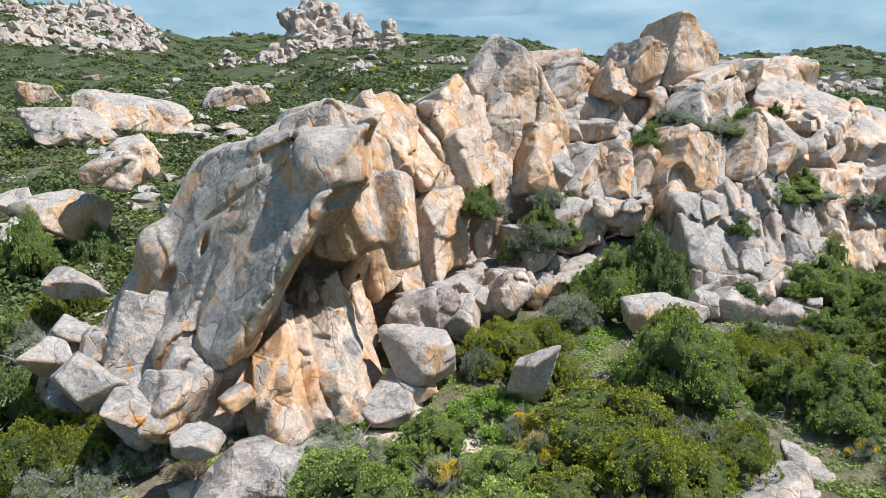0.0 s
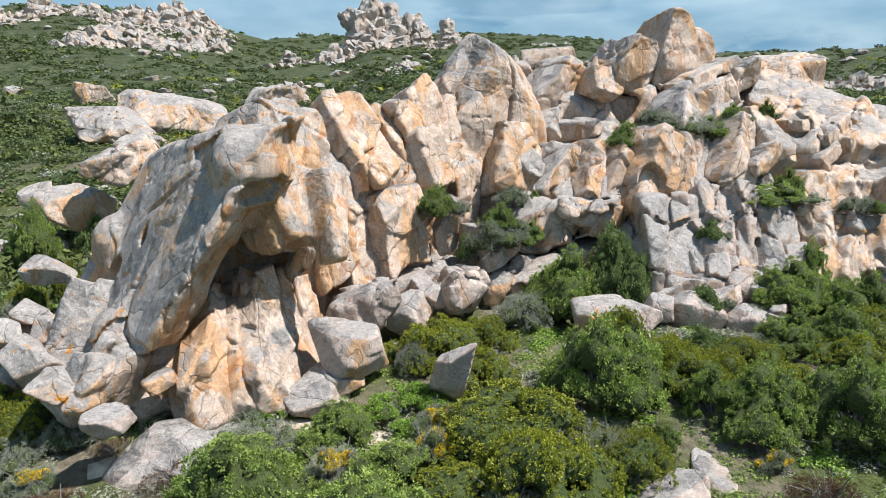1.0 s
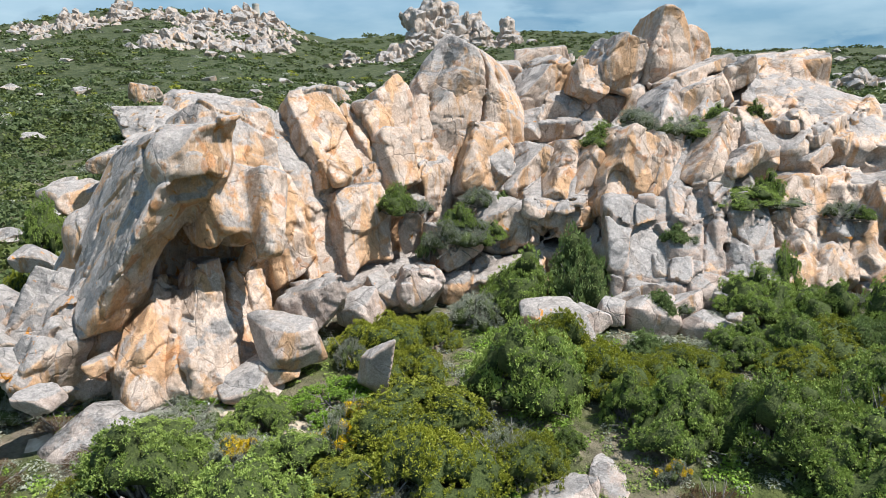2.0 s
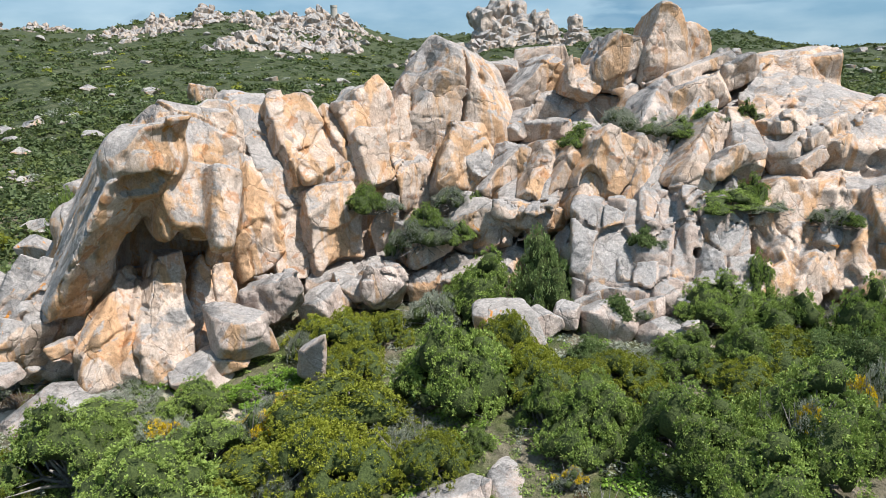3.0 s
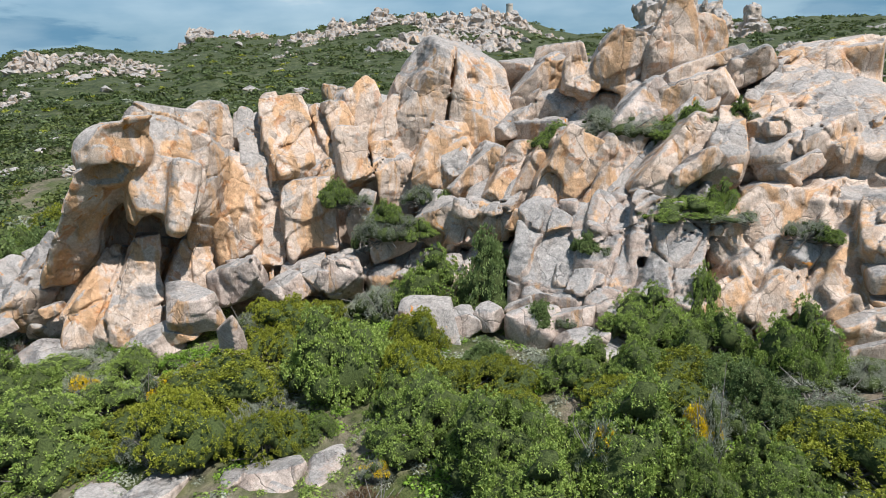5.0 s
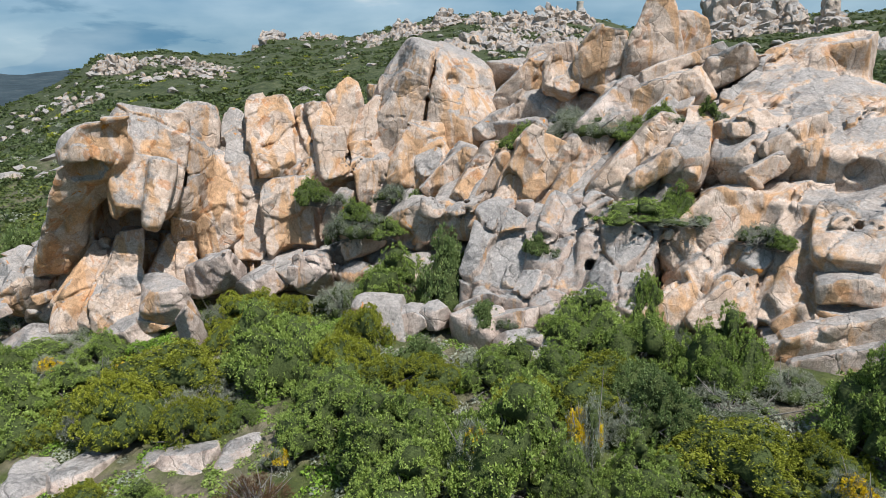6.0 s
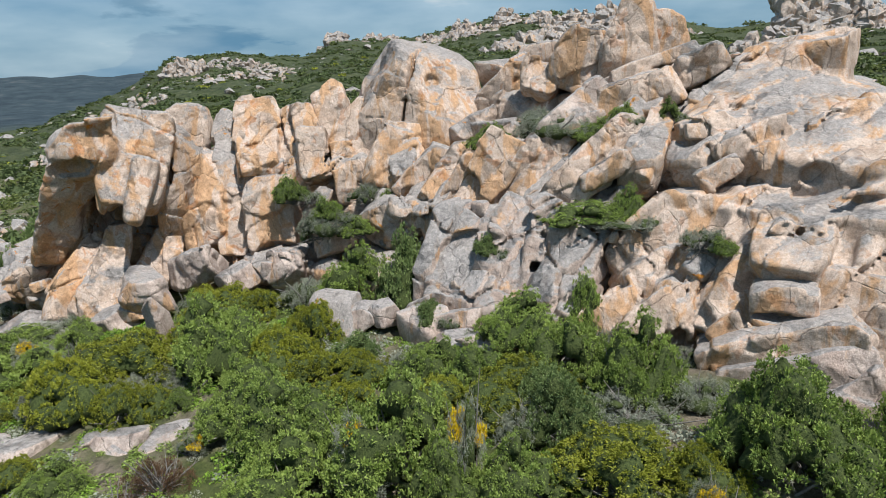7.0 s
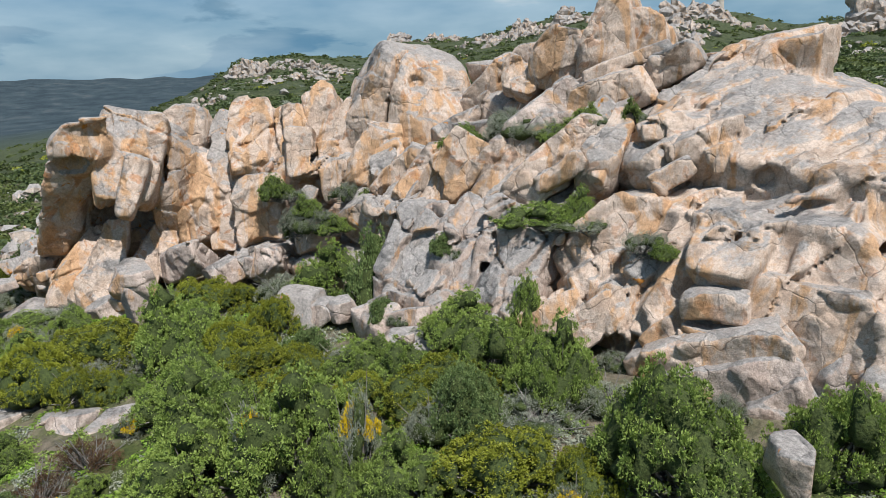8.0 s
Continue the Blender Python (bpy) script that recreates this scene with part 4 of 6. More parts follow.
slab("pale smooth granite wall at the mound's foot", (21.42, 25.89, 3.64), (22.07, 27.20, 4.82), 1.22, 1.73, 1.80, M_PINK, 18, 0.20, 50)
slab("granite boulder set in the hollow", (15.50, 27.63, 7.64), (16.44, 28.30, 8.36), 0.85, 0.74, 1.20, M_MIXED, 32, 0.15, 51)
slab("leaning grey stone at the rock's foot", (-6.48, 13.72, 3.09), (-6.33, 14.39, 4.21), 0.93, 0.81, 1.00, M_GREY, 74, 0.12, 200)
slab("orange-grey stone leaning on the rock", (-6.57, 14.34, 2.78), (-5.76, 14.85, 4.42), 1.21, 0.96, 1.10, M_MIXED, 73, 0.12, 201)
slab("grey stone with a white vein", (-5.96, 14.38, 2.52), (-6.88, 15.04, 3.34), 0.82, 0.73, 0.80, M_GREY, 73, 0.12, 202)

# ---- the castle-like peak on the far ridge ----
rock("granite_peak", "tall weathered grey granite peak on the far ridge", [
    ("+", 0, poly((-37.62, 201.69, 31.23), (4.2, 4.0, 6.0), (0, 4, 10), 51, 0.06, 16)),
    ("+", 0.5, poly((-43.62, 201.08, 28.71), (3.6, 4.0, 4.5), (0, -14, 0), 52, 0.06, 16)),
    ("+", 0.5, poly((-31.79, 201.46, 30.28), (2.6, 3.5, 4.8), (0, 8, 0), 53, 0.06, 16)),
    ("+", 0.5, poly((-25.30, 200.69, 27.13), (3.6, 3.5, 3.2), (0, 20, 0), 54, 0.06, 16)),
    ("+", 0.5, poly((-15.24, 200.53, 26.50), (2.6, 3.0, 3.0), (0, 10, 0), 55, 0.06, 16)),
    ("+", 0.5, poly((-36.33, 199.99, 24.30), (9.0, 6.0, 3.5), (0, 4, 0), 56, 0.06, 16)),
    ("-", 0.3, ell((-33.27, 198.23, 31.78), (0.8, 2.5, 1.2))),
    ("-", 0.3, ell((-38.84, 197.16, 27.45), (1.4, 2.5, 0.8))),
], 0.45, M_FAR, 1.6, joints=(2.2, 0.4, 0.6, (0, 10, 20), 1.8), category="crag")

# ---- single boulders ----
boulder((3.20, 23.12, 5.16), (0.95, 0.85, 0.82), (0, 0, 29), 24, "rounded grey granite ball on the slope", M_GREY, boxy=0.7)
boulder((1.43, 23.36, 5.72), (0.41, 0.50, 1.05), (0, 5, 33), 25, "upright grey granite stone among shrubs", M_GREY)
boulder((3.86, 32.28, 11.25), (1.09, 1.00, 0.60), (0, -8, 20), 32, "low grey and tan boulder behind the ridge", M_MIXED)
boulder((5.17, 33.53, 11.71), (1.50, 1.20, 0.77), (0, -8, 17), 33, "rounded pale boulder behind the ridge", M_TAN)
boulder((6.54, 20.45, 3.75), (1.02, 0.80, 0.59), (0, 0, 25), 71, "low grey granite boulders at the slope's foot", M_GREY)
boulder((7.78, 20.72, 3.63), (0.57, 0.60, 0.41), (0, 0, 21), 72, "small pink granite boulder in a row", M_PINK)
boulder((8.61, 20.99, 3.74), (0.49, 0.65, 0.46), (0, 0, 19), 73, "rounded pink granite boulder in a row", M_PINK)
boulder((9.99, 21.54, 3.45), (1.19, 0.90, 0.83), (0, 6, 14), 74, "broad smooth pink granite boulder", M_PINK)
boulder((10.95, 22.19, 3.65), (0.76, 0.80, 0.54), (0, 0, 11), 75, "pink granite boulder in a row", M_PINK)
boulder((11.76, 21.32, 3.27), (1.29, 0.90, 0.53), (0, -4, 9), 76, "flat pale granite slab among shrubs", M_PINK)
boulder((12.56, 22.69, 3.76), (0.65, 0.70, 0.47), (0, 0, 7), 77, "small pale granite boulder", M_PINK)
boulder((13.31, 22.59, 3.73), (0.65, 0.70, 0.37), (0, 0, 5), 78, "small pale granite boulder by a shrub", M_PINK)
boulder((12.29, 20.93, 3.79), (0.31, 0.25, 0.14), (0, 0, 8), 79, "thin flat stone lying on a slab", M_PINK)
boulder((9.21, 22.31, 3.83), (0.57, 0.60, 0.21), (0, 0, 16), 80, "low flat grey stone", M_GREY)
boulder((-0.44, 16.93, 3.59), (1.04, 0.85, 0.76), (0, 4, 46), 81, "square pale granite block cracked in two", M_PINK, boxy=1.0)
boulder((-1.33, 15.94, 2.58), (1.11, 0.75, 0.59), (0, -8, 50), 82, "flat pale granite slab at the rock's foot", M_PINK)
boulder((-0.70, 16.57, 2.91), (0.76, 0.50, 0.21), (0, 12, 48), 83, "thin granite slab under the square block", M_TAN)
boulder((-0.63, 19.00, 4.07), (1.08, 1.00, 0.88), (0, -14, 43), 84, "pale granite block on the slope", M_PINK, boxy=1.0)
boulder((0.43, 20.02, 3.58), (0.62, 0.70, 0.77), (0, -10, 39), 85, "grey weathered granite stone", M_PINK)
boulder((2.01, 21.53, 3.97), (0.97, 0.90, 0.91), (0, 6, 34), 86, "pale granite boulder below the ball", M_PINK)
boulder((2.24, 16.34, 3.21), (0.42, 0.50, 0.84), (0, -8, 42), 87, "white standing stone among shrubs", M_PINK)
boulder((1.04, 21.15, 3.95), (0.75, 0.60, 0.43), (0, 0, 36), 88, "low grey granite rubble stone", M_GREY)
boulder((-8.65, 14.76, 3.93), (0.49, 0.80, 0.71), (0, -20, 30), 91, "grey granite slab with a white vein", M_GREY)
boulder((-7.19, 13.78, 3.76), (0.57, 0.65, 0.46), (0, 0, 28), 92, "grey granite stone at the rock's foot", M_GREY)
boulder((-9.79, 15.66, 4.14), (0.35, 0.60, 0.52), (0, 10, 32), 93, "small granite stone with orange lichen", M_MIXED)
boulder((-8.95, 16.00, 4.26), (0.41, 0.70, 0.53), (0, 0, 29), 94, "granite stone with orange lichen at the foot", M_MIXED)
boulder((-9.86, 16.65, 4.45), (0.55, 0.70, 0.36), (0, 0, 31), 95, "low grey granite stone", M_GREY)
boulder((-5.32, 12.94, 3.31), (0.70, 0.50, 0.25), (0, -10, 22), 96, "low pale stone by the path", M_PINK)
boulder((-3.94, 13.55, 2.02), (2.31, 1.30, 0.17), (0, -6, 16), 97, "flat pale granite slab in the ground", M_PINK, faces=17)
boulder((-3.77, 13.58, 2.07), (1.11, 1.30, 0.22), (0, 6, 59), 99, "flat pale slab by the path", M_PINK, faces=17)
boulder((-16.37, 28.10, 5.61), (2.35, 1.70, 0.87), (0, 6, 30), 131, "low granite outcrop behind the overhanging rock", M_MIXED, faces=17, rough=1.0)
boulder((-13.40, 28.20, 7.39), (1.49, 1.25, 0.99), (0, -20, 25), 102, "hollowed granite boulder on an outcrop", M_TAN, faces=17, rough=1.0)
boulder((-14.09, 30.41, 7.97), (1.46, 1.25, 0.59), (0, 0, 25), 103, "granite boulder on an outcrop", M_TAN, faces=17, rough=1.0)
boulder((-21.37, 32.50, 5.17), (1.03, 1.00, 0.59), (0, 0, 33), 104, "low pale granite boulder", M_MIXED, faces=17, rough=1.0)
boulder((-11.87, 19.85, 4.89), (0.64, 0.70, 0.46), (0, -30, 31), 105, "pointed grey stone among shrubs", M_GREY)
boulder((-27.18, 58.68, 7.61), (6.30, 3.00, 2.27), (0, 4, 25), 106, "wide smooth granite dome on the slope", M_TAN, faces=17, rough=1.0)
boulder((-29.03, 52.84, 6.95), (4.13, 2.50, 1.15), (0, 4, 29), 107, "low granite hump on the slope", M_MIXED, faces=17, rough=1.0)
boulder((-41.09, 69.34, 8.99), (2.42, 2.00, 1.82), (0, 0, 31), 108, "craggy granite stack on the slope", M_MIXED)
boulder((-22.25, 73.71, 9.17), (4.17, 2.00, 1.60), (0, 4, 17), 109, "low granite ridge on the slope", M_MIXED, faces=17, rough=1.0)
boulder((22.60, 21.32, 4.44), (0.43, 0.60, 0.43), (0, 20, 22), 116, "grey granite stone beside a juniper", M_GREY)

for k, (x, y, z, a, b) in enumerate(((7.3, 13.2, 2.06, 1.15, 0.72), (8.5, 13.8, 2.14, 0.85, 0.62), (6.6, 12.7, 1.96, 0.55, 0.42), (5.4, 11.4, 1.82, 1.05, 0.70), (4.6, 10.6, 1.70, 1.10, 0.72), (7.9, 12.9, 2.0, 0.45, 0.36))):
    boulder((x, y, z), (a, b, 0.26), (4 * k - 8, 5, 40 + 23 * k), 140 + k, "flat pale pink granite slab between the shrubs", M_PINK, faces=17, boxy=0.6, group="flat slabs")


# ---- the land ----
def ease(a, b, v):
    t = np.clip((v - a) / (b - a), 0, 1)
    return t * t * (3 - 2 * t)


HUB = (14.0, 8.0)
RIDGE_AZ = (-180.0, -90.0, -45.0, -31.0, -28.0, -20.0, -11.0, -5.0, 5.0, 17.0, 22.0, 24.0, 27.0, 33.0, 38.0, 44.0, 48.0, 52.7, 55.5, 61.0, 66.0, 69.0, 72.0, 76.0, 100.0, 180.0)
RIDGE_UP = (0.0, 5.0, 14.0, 16.0, 19.0, 16.0, 16.0, 20.0, 24.0, 25.0, 24.0, 22.5, 28.0, 33.0, 33.5, 29.0, 26.0, 26.5, 19.0, 21.5, 19.5, 10.0, 3.0, -6.0, -12.0, -8.0)


def land(x, y):
    """The ground's height."""
    x, y = np.asarray(x, float), np.asarray(y, float)
    z = 2.1 + 0.135 * (np.clip(y, -30, 21) - 14) + 0.02 * np.clip(x, -20, 40)
    up = ease(-1, 5, x + 0.25 * (y - 24)) * (1 - ease(30, 55, x))
    z = z + 5.4 * ease(25.5, 35, y) * up
    z = z + (1 - up) * 0.09 * np.clip(y - 21, 0, 30)
    dx, dy = x - HUB[0], y - HUB[1]
    r, az = np.hypot(dx, dy), np.degrees(np.arctan2(-dx, dy))
    crest = np.interp(az, RIDGE_AZ, RIDGE_UP)
    z = z + crest * np.clip((r - 28) / 262, 0, 1) ** 1.4 * (1 - 0.75 * ease(300, 560, r)) - 30 * ease(260, 900, r) - 22 * ease(60, 300, r) * ease(74, 95, np.abs(az))
    z = z + (1.6 * value_noise(x / 26, y / 26, x * 0) + 0.8 * value_noise(x / 9, y / 9, x * 0 + 5)) * ease(34, 70, r)
    z = z + 0.16 * value_noise(x / 2.6, y / 2.6, x * 0 + 2) + 0.05 * value_noise(x / 0.7, y / 0.7, x * 0 + 3)
    far = 165 * ease(1500, 3000, r) * (0.76 + 0.07 * value_noise(az / 7, az * 0, az * 0 + 8) + 0.05 * value_noise(az / 1.7, az * 0, az * 0 + 4))
    z = z + 33.5 * np.exp(-((x + 195) ** 2 + (y - 412) ** 2) / 75 ** 2)
    return z + far


rings = np.concatenate([np.arange(0.5, 42, 0.5), 42 * 1.036 ** np.arange(0, 134)])
turns = np.linspace(0, 2 * np.pi, 361)[:-1]
GX = HUB[0] + np.outer(rings, np.cos(turns))
GY = HUB[1] + np.outer(rings, np.sin(turns))
gv = np.stack([GX, GY, land(GX, GY)], -1).reshape(-1, 3)
nr, nt_ = len(rings), len(turns)
ii, jj = np.meshgrid(np.arange(nr - 1), np.arange(nt_), indexing="ij")
jn = (jj + 1) % nt_
gq = np.stack([ii * nt_ + jj, (ii + 1) * nt_ + jj, (ii + 1) * nt_ + jn, ii * nt_ + jn], -1).reshape(-1, 4)
gv = np.concatenate([gv, [[HUB[0], HUB[1], float(land(HUB[0], HUB[1]))]]])


def ground_material():
    m, nt, b = shader("ground", 0.95)
    P = nt.nodes.new("ShaderNodeNewGeometry").outputs["Position"]
    n1, n2, n3 = tex_noise(nt, P, 0.35, 6, 0.6), tex_noise(nt, P, 3.0, 6, 0.7), tex_noise(nt, P, 0.018, 8, 0.62)
    soil = ramp(nt, n2, (0.3, (0.10, 0.085, 0.06)), (0.7, (0.27, 0.225, 0.17)))
    green = ramp(nt, n2, (0.3, (0.035, 0.052, 0.016)), (0.7, (0.11, 0.13, 0.04)))
    col = mix(nt, ramp(nt, n1, (0.40, 0.0), (0.56, 1.0)), soil, green)
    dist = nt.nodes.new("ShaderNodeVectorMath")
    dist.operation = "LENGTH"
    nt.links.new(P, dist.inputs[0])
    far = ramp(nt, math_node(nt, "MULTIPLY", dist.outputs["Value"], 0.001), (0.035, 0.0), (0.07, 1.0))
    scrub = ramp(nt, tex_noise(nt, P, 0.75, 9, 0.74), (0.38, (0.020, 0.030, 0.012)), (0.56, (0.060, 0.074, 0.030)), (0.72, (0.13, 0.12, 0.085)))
    # Far land turns dark blue: haze and cloud shade put into its colour.
    hazy_plain = ramp(nt, n3, (0.38, (0.018, 0.030, 0.038)), (0.56, (0.034, 0.052, 0.060)), (0.72, (0.07, 0.078, 0.08)))
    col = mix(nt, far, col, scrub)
    col = mix(nt, ramp(nt, math_node(nt, "MULTIPLY", dist.outputs["Value"], 0.0005), (0.3, 0.0), (0.7, 1.0)), col, hazy_plain)
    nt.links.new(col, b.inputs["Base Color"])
    bump(nt, b, n2, 0.9, 0.3)
    return m


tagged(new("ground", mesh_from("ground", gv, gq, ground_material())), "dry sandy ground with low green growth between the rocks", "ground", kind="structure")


# ---- shrubs ----
def leaf_cloud(rng, lobes, count, length, width, tuft=0.07, each=26):
    """Leaves as small pointed blades, in tufts that sit on the shells of the lobes: (centre, radius) each, in the shrub's own measure."""
    cs, rs = np.array([l[0] for l in lobes]), np.array([l[1] for l in lobes])
    w = rs ** 2 / (rs ** 2).sum()
    n = max(1, count // each)
    pick = rng.choice(len(lobes), n, p=w)
    d = rng.normal(size=(n, 3))
    d[:, 2] = np.abs(d[:, 2]) * 0.9 - 0.3 * rng.rand(n)
    d /= np.linalg.norm(d, axis=1)[:, None]
    t = cs[pick] + d * (rs[pick] * (0.78 + 0.26 * rng.rand(n)))[:, None]
    count = n * each
    out = np.repeat(d, each, 0) + rng.normal(size=(count, 3)) * 0.75
    out /= np.linalg.norm(out, axis=1)[:, None]
    p = np.repeat(t, each, 0) + out * (tuft * np.repeat(rng.uniform(0.6, 1.3, n), each) * rng.uniform(0.35, 1.0, count))[:, None]
    ax = out + rng.normal(size=(count, 3)) * 0.45 + np.array([0, 0, 0.25])
    ax /= np.linalg.norm(ax, axis=1)[:, None]
    side = np.cross(ax, rng.normal(size=(count, 3)))
    side /= np.linalg.norm(side, axis=1)[:, None]
    L = (length * rng.uniform(0.6, 1.3, count))[:, None]
    W = (width * rng.uniform(0.7, 1.2, count))[:, None]
    v = np.stack([p - side * W, p + side * W, p + ax * L], 1).reshape(-1, 3)
    return v, np.arange(count * 3).reshape(-1, 3)


def make_lobes(rng, n, spread, low, high, size):
    """Lumps of an uneven crown: taller on one side, with a few that stick out."""
    out = []
    tilt = rng.uniform(0, 2 * np.pi)
    for i in range(n):
        a, r = rng.uniform(0, 2 * np.pi), spread * math.sqrt(rng.rand())
        z = low + (high - low) * (1 - (r / max(spread, 1e-3)) ** 2) * rng.uniform(0.45, 1.0) * (1 + 0.25 * math.cos(a - tilt))
        s = size * rng.uniform(0.55, 1.3)
        if i % 7 == 0:
            r, z, s = r * 1.25, z * 1.12, s * 0.6
        out.append(((r * math.cos(a), r * math.sin(a) * 0.88, z), s))
    return out


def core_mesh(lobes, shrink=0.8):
    """The dense inside of the crown, one lumpy body under the leaves, its dark colour standing in for shade."""
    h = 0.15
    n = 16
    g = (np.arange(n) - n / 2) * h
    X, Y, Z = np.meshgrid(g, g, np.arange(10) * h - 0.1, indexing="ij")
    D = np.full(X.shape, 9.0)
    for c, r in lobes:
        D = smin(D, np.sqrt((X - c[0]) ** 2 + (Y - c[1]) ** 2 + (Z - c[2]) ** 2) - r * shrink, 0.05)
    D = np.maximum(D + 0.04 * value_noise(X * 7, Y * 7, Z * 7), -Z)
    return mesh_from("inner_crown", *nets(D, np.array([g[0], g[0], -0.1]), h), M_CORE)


def twig_mesh(rng, lobes, thick=0.03, extra=0):
    """Bent limbs from the foot to every lobe."""
    vs, fs = [], []
    ends = [np.array(c) for c, r in lobes] + [np.array(lobes[i % len(lobes)][0]) + rng.normal(size=3) * 0.25 for i in range(extra)]
    for e in ends:
        a = np.array([rng.uniform(-0.1, 0.1), rng.uniform(-0.1, 0.1), -0.05])
        m1 = a * 0.5 + e * 0.5 + rng.normal(size=3) * 0.09
        path = [a, m1, e]
        for s in range(2):
            p, q = path[s], path[s + 1]
            r0, r1 = thick * (1 - 0.4 * s), thick * (0.6 - 0.4 * s)
            d = (q - p) / (np.linalg.norm(q - p) + 1e-6)
            u = np.cross(d, [0.3, 0.9, 0.2])
            u /= np.linalg.norm(u)
            w = np.cross(d, u)
            o = len(vs)
            for k in range(4):
                c, sn = math.cos(k * 1.5708), math.sin(k * 1.5708)
                vs.append(p + r0 * (u * c + w * sn))
            for k in range(4):
                c, sn = math.cos(k * 1.5708), math.sin(k * 1.5708)
                vs.append(q + r1 * (u * c + w * sn))
            for k in range(4):
                fs.append((o + k, o + (k + 1) % 4, o + 4 + (k + 1) % 4, o + 4 + k))
    return np.array(vs), np.array(fs)


def shrub(name, label, category, seed, leaf_mat, lobes_n, spread, high, size, count, length, width, tuft=0.07, petals=0, petal_mat=None, dense=True, twigs=0):
    """A shrub one metre in radius, of branches, an inside and a crown of leaves, standing at the origin."""
    rng = np.random.RandomState(seed)
    lobes = make_lobes(rng, lobes_n, spread, size * 0.45, high, size)
    base = new(name)
    tagged(base, label, category)

    def add(part_name, me, mat):
        ob = new(part_name, me)
        if mat and not me.materials:
            me.materials.append(mat)
        ob.parent = base
        return ob
    add("crown", mesh_from("crown", *leaf_cloud(rng, lobes, count, length, width, tuft), leaf_mat, False), None)
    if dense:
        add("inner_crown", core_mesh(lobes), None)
    add("trunk", mesh_from("trunk", *twig_mesh(rng, lobes, 0.03, twigs), M_BARK), None)
    if petals:
        tops = [l for l in lobes if l[0][2] > np.median([q[0][2] for q in lobes])]
        v, f = leaf_cloud(rng, tops[:max(3, len(tops) // 2)], petals, 0.04, 0.02, 0.05, 10)
        tagged(add("blossom", mesh_from("blossom", v, f, petal_mat, False), None), kind="stuff")
    return base


def drop(kind, x, y, width, height, spin=None, sink=0.06, z=None):
    """A copy of a shrub on the ground, or on a rock at the height z; the last of a kind is the first one itself."""
    s = PLACE.uniform(0, 360) if spin is None else spin
    z = float(land(x, y)) - sink if z is None else z
    m = pose(x, y, z, 0, 0, s) @ Matrix.Diagonal((width / 2, width / 2, height, 1))
    if kind.name in WAITING:
        copy_thing(kind, WAITING[kind.name])
    WAITING[kind.name] = m


WAITING = {}
PLACE = random.Random(5)
JUNIPER = [shrub("juniper_bush", "dense dark green juniper bush on the slope", "bush", 20 + i, L_JUNIPER, 60, 0.82, 0.80, 0.18, 26000, 0.030, 0.011, 0.055) for i in range(3)]
LENTISK = [shrub("lentisk_bush", "rounded yellow-green lentisk bush in the sun", "bush", 30 + i, L_LENTISK, 52, 0.78, 0.72, 0.19, 24000, 0.027, 0.011, 0.048) for i in range(2)]
DARKB = [shrub("broadleaf_bush", "dark green broad-leaved bush among rocks", "bush", 40 + i, L_DARK, 36, 0.76, 0.78, 0.22, 14000, 0.042, 0.015, 0.08) for i in range(2)]
GREYB = [shrub("grey_shrub", "low grey-green twiggy shrub", "shrub", 50 + i, L_GREY, 30, 0.78, 0.66, 0.20, 14000, 0.05, 0.006, 0.09, twigs=50) for i in range(2)]
HERB = [shrub("herb_patch", "bright green herbs with small white flowers", "herbs", 60 + i, L_HERB, 20, 0.8, 0.5, 0.2, 9000, 0.045, 0.014, 0.08, petals=120, petal_mat=L_WHITE) for i in range(2)]
BROOM = [shrub("broom_shrub", "spiny broom shrub with bright yellow flowers", "shrub", 70 + i, L_GREY, 20, 0.72, 0.8, 0.22, 14000, 0.05, 0.006, 0.1, petals=5200, petal_mat=L_YELLOW, twigs=60) for i in range(2)]
COARSE = [shrub("scrub_bush", "green scrub bush in the open ground", "bush", 90 + i, mat, 30, 0.8, 0.72, 0.24, 2600, 0.09, 0.03, 0.08) for i, mat in enumerate((L_JUNIPER, L_LENTISK, L_GREY))]
BROWN = [shrub("dry_shrub", "dry brown shrub with bare grey twigs", "shrub", 80, L_BROWN, 18, 0.74, 0.62, 0.24, 9000, 0.04, 0.008, 0.1, dense=False, twigs=90)]


# ---- shrubs where they stand ----
drop(JUNIPER[0], 10.07, 15.39, 2.93, 1.75)
drop(JUNIPER[1], 12.12, 15.46, 3.66, 2.19)
drop(JUNIPER[2], 14.53, 16.22, 3.80, 2.38)
drop(JUNIPER[0], 16.02, 16.38, 1.86, 1.43)
drop(JUNIPER[1], 6.32, 16.71, 3.93, 2.57)
drop(LENTISK[0], 8.53, 17.36, 3.06, 1.85)
drop(LENTISK[1], 4.11, 14.37, 4.96, 1.78)
drop(JUNIPER[2], -1.61, 11.70, 3.83, 2.00)
drop(JUNIPER[0], 1.30, 11.01, 4.12, 1.93)
drop(GREYB[0], 4.22, 12.22, 1.97, 1.47)
drop(BROWN[0], 3.53, 13.72, 1.72, 0.98)
drop(BROOM[0], 1.99, 13.69, 1.79, 1.19)
drop(BROOM[1], 0.03, 12.91, 1.81, 1.03)
drop(LENTISK[0], 6.59, 13.70, 2.41, 1.48)
drop(LENTISK[1], 1.37, 18.72, 3.04, 1.48)
drop(LENTISK[0], 3.07, 17.22, 2.40, 1.35)
drop(HERB[0], 1.22, 15.81, 2.72, 1.04)
drop(HERB[1], -2.47, 15.42, 2.14, 0.73)
drop(GREYB[0], -3.53, 14.60, 2.50, 0.80)
drop(DARKB[0], 7.71, 22.99, 3.12, 2.80)
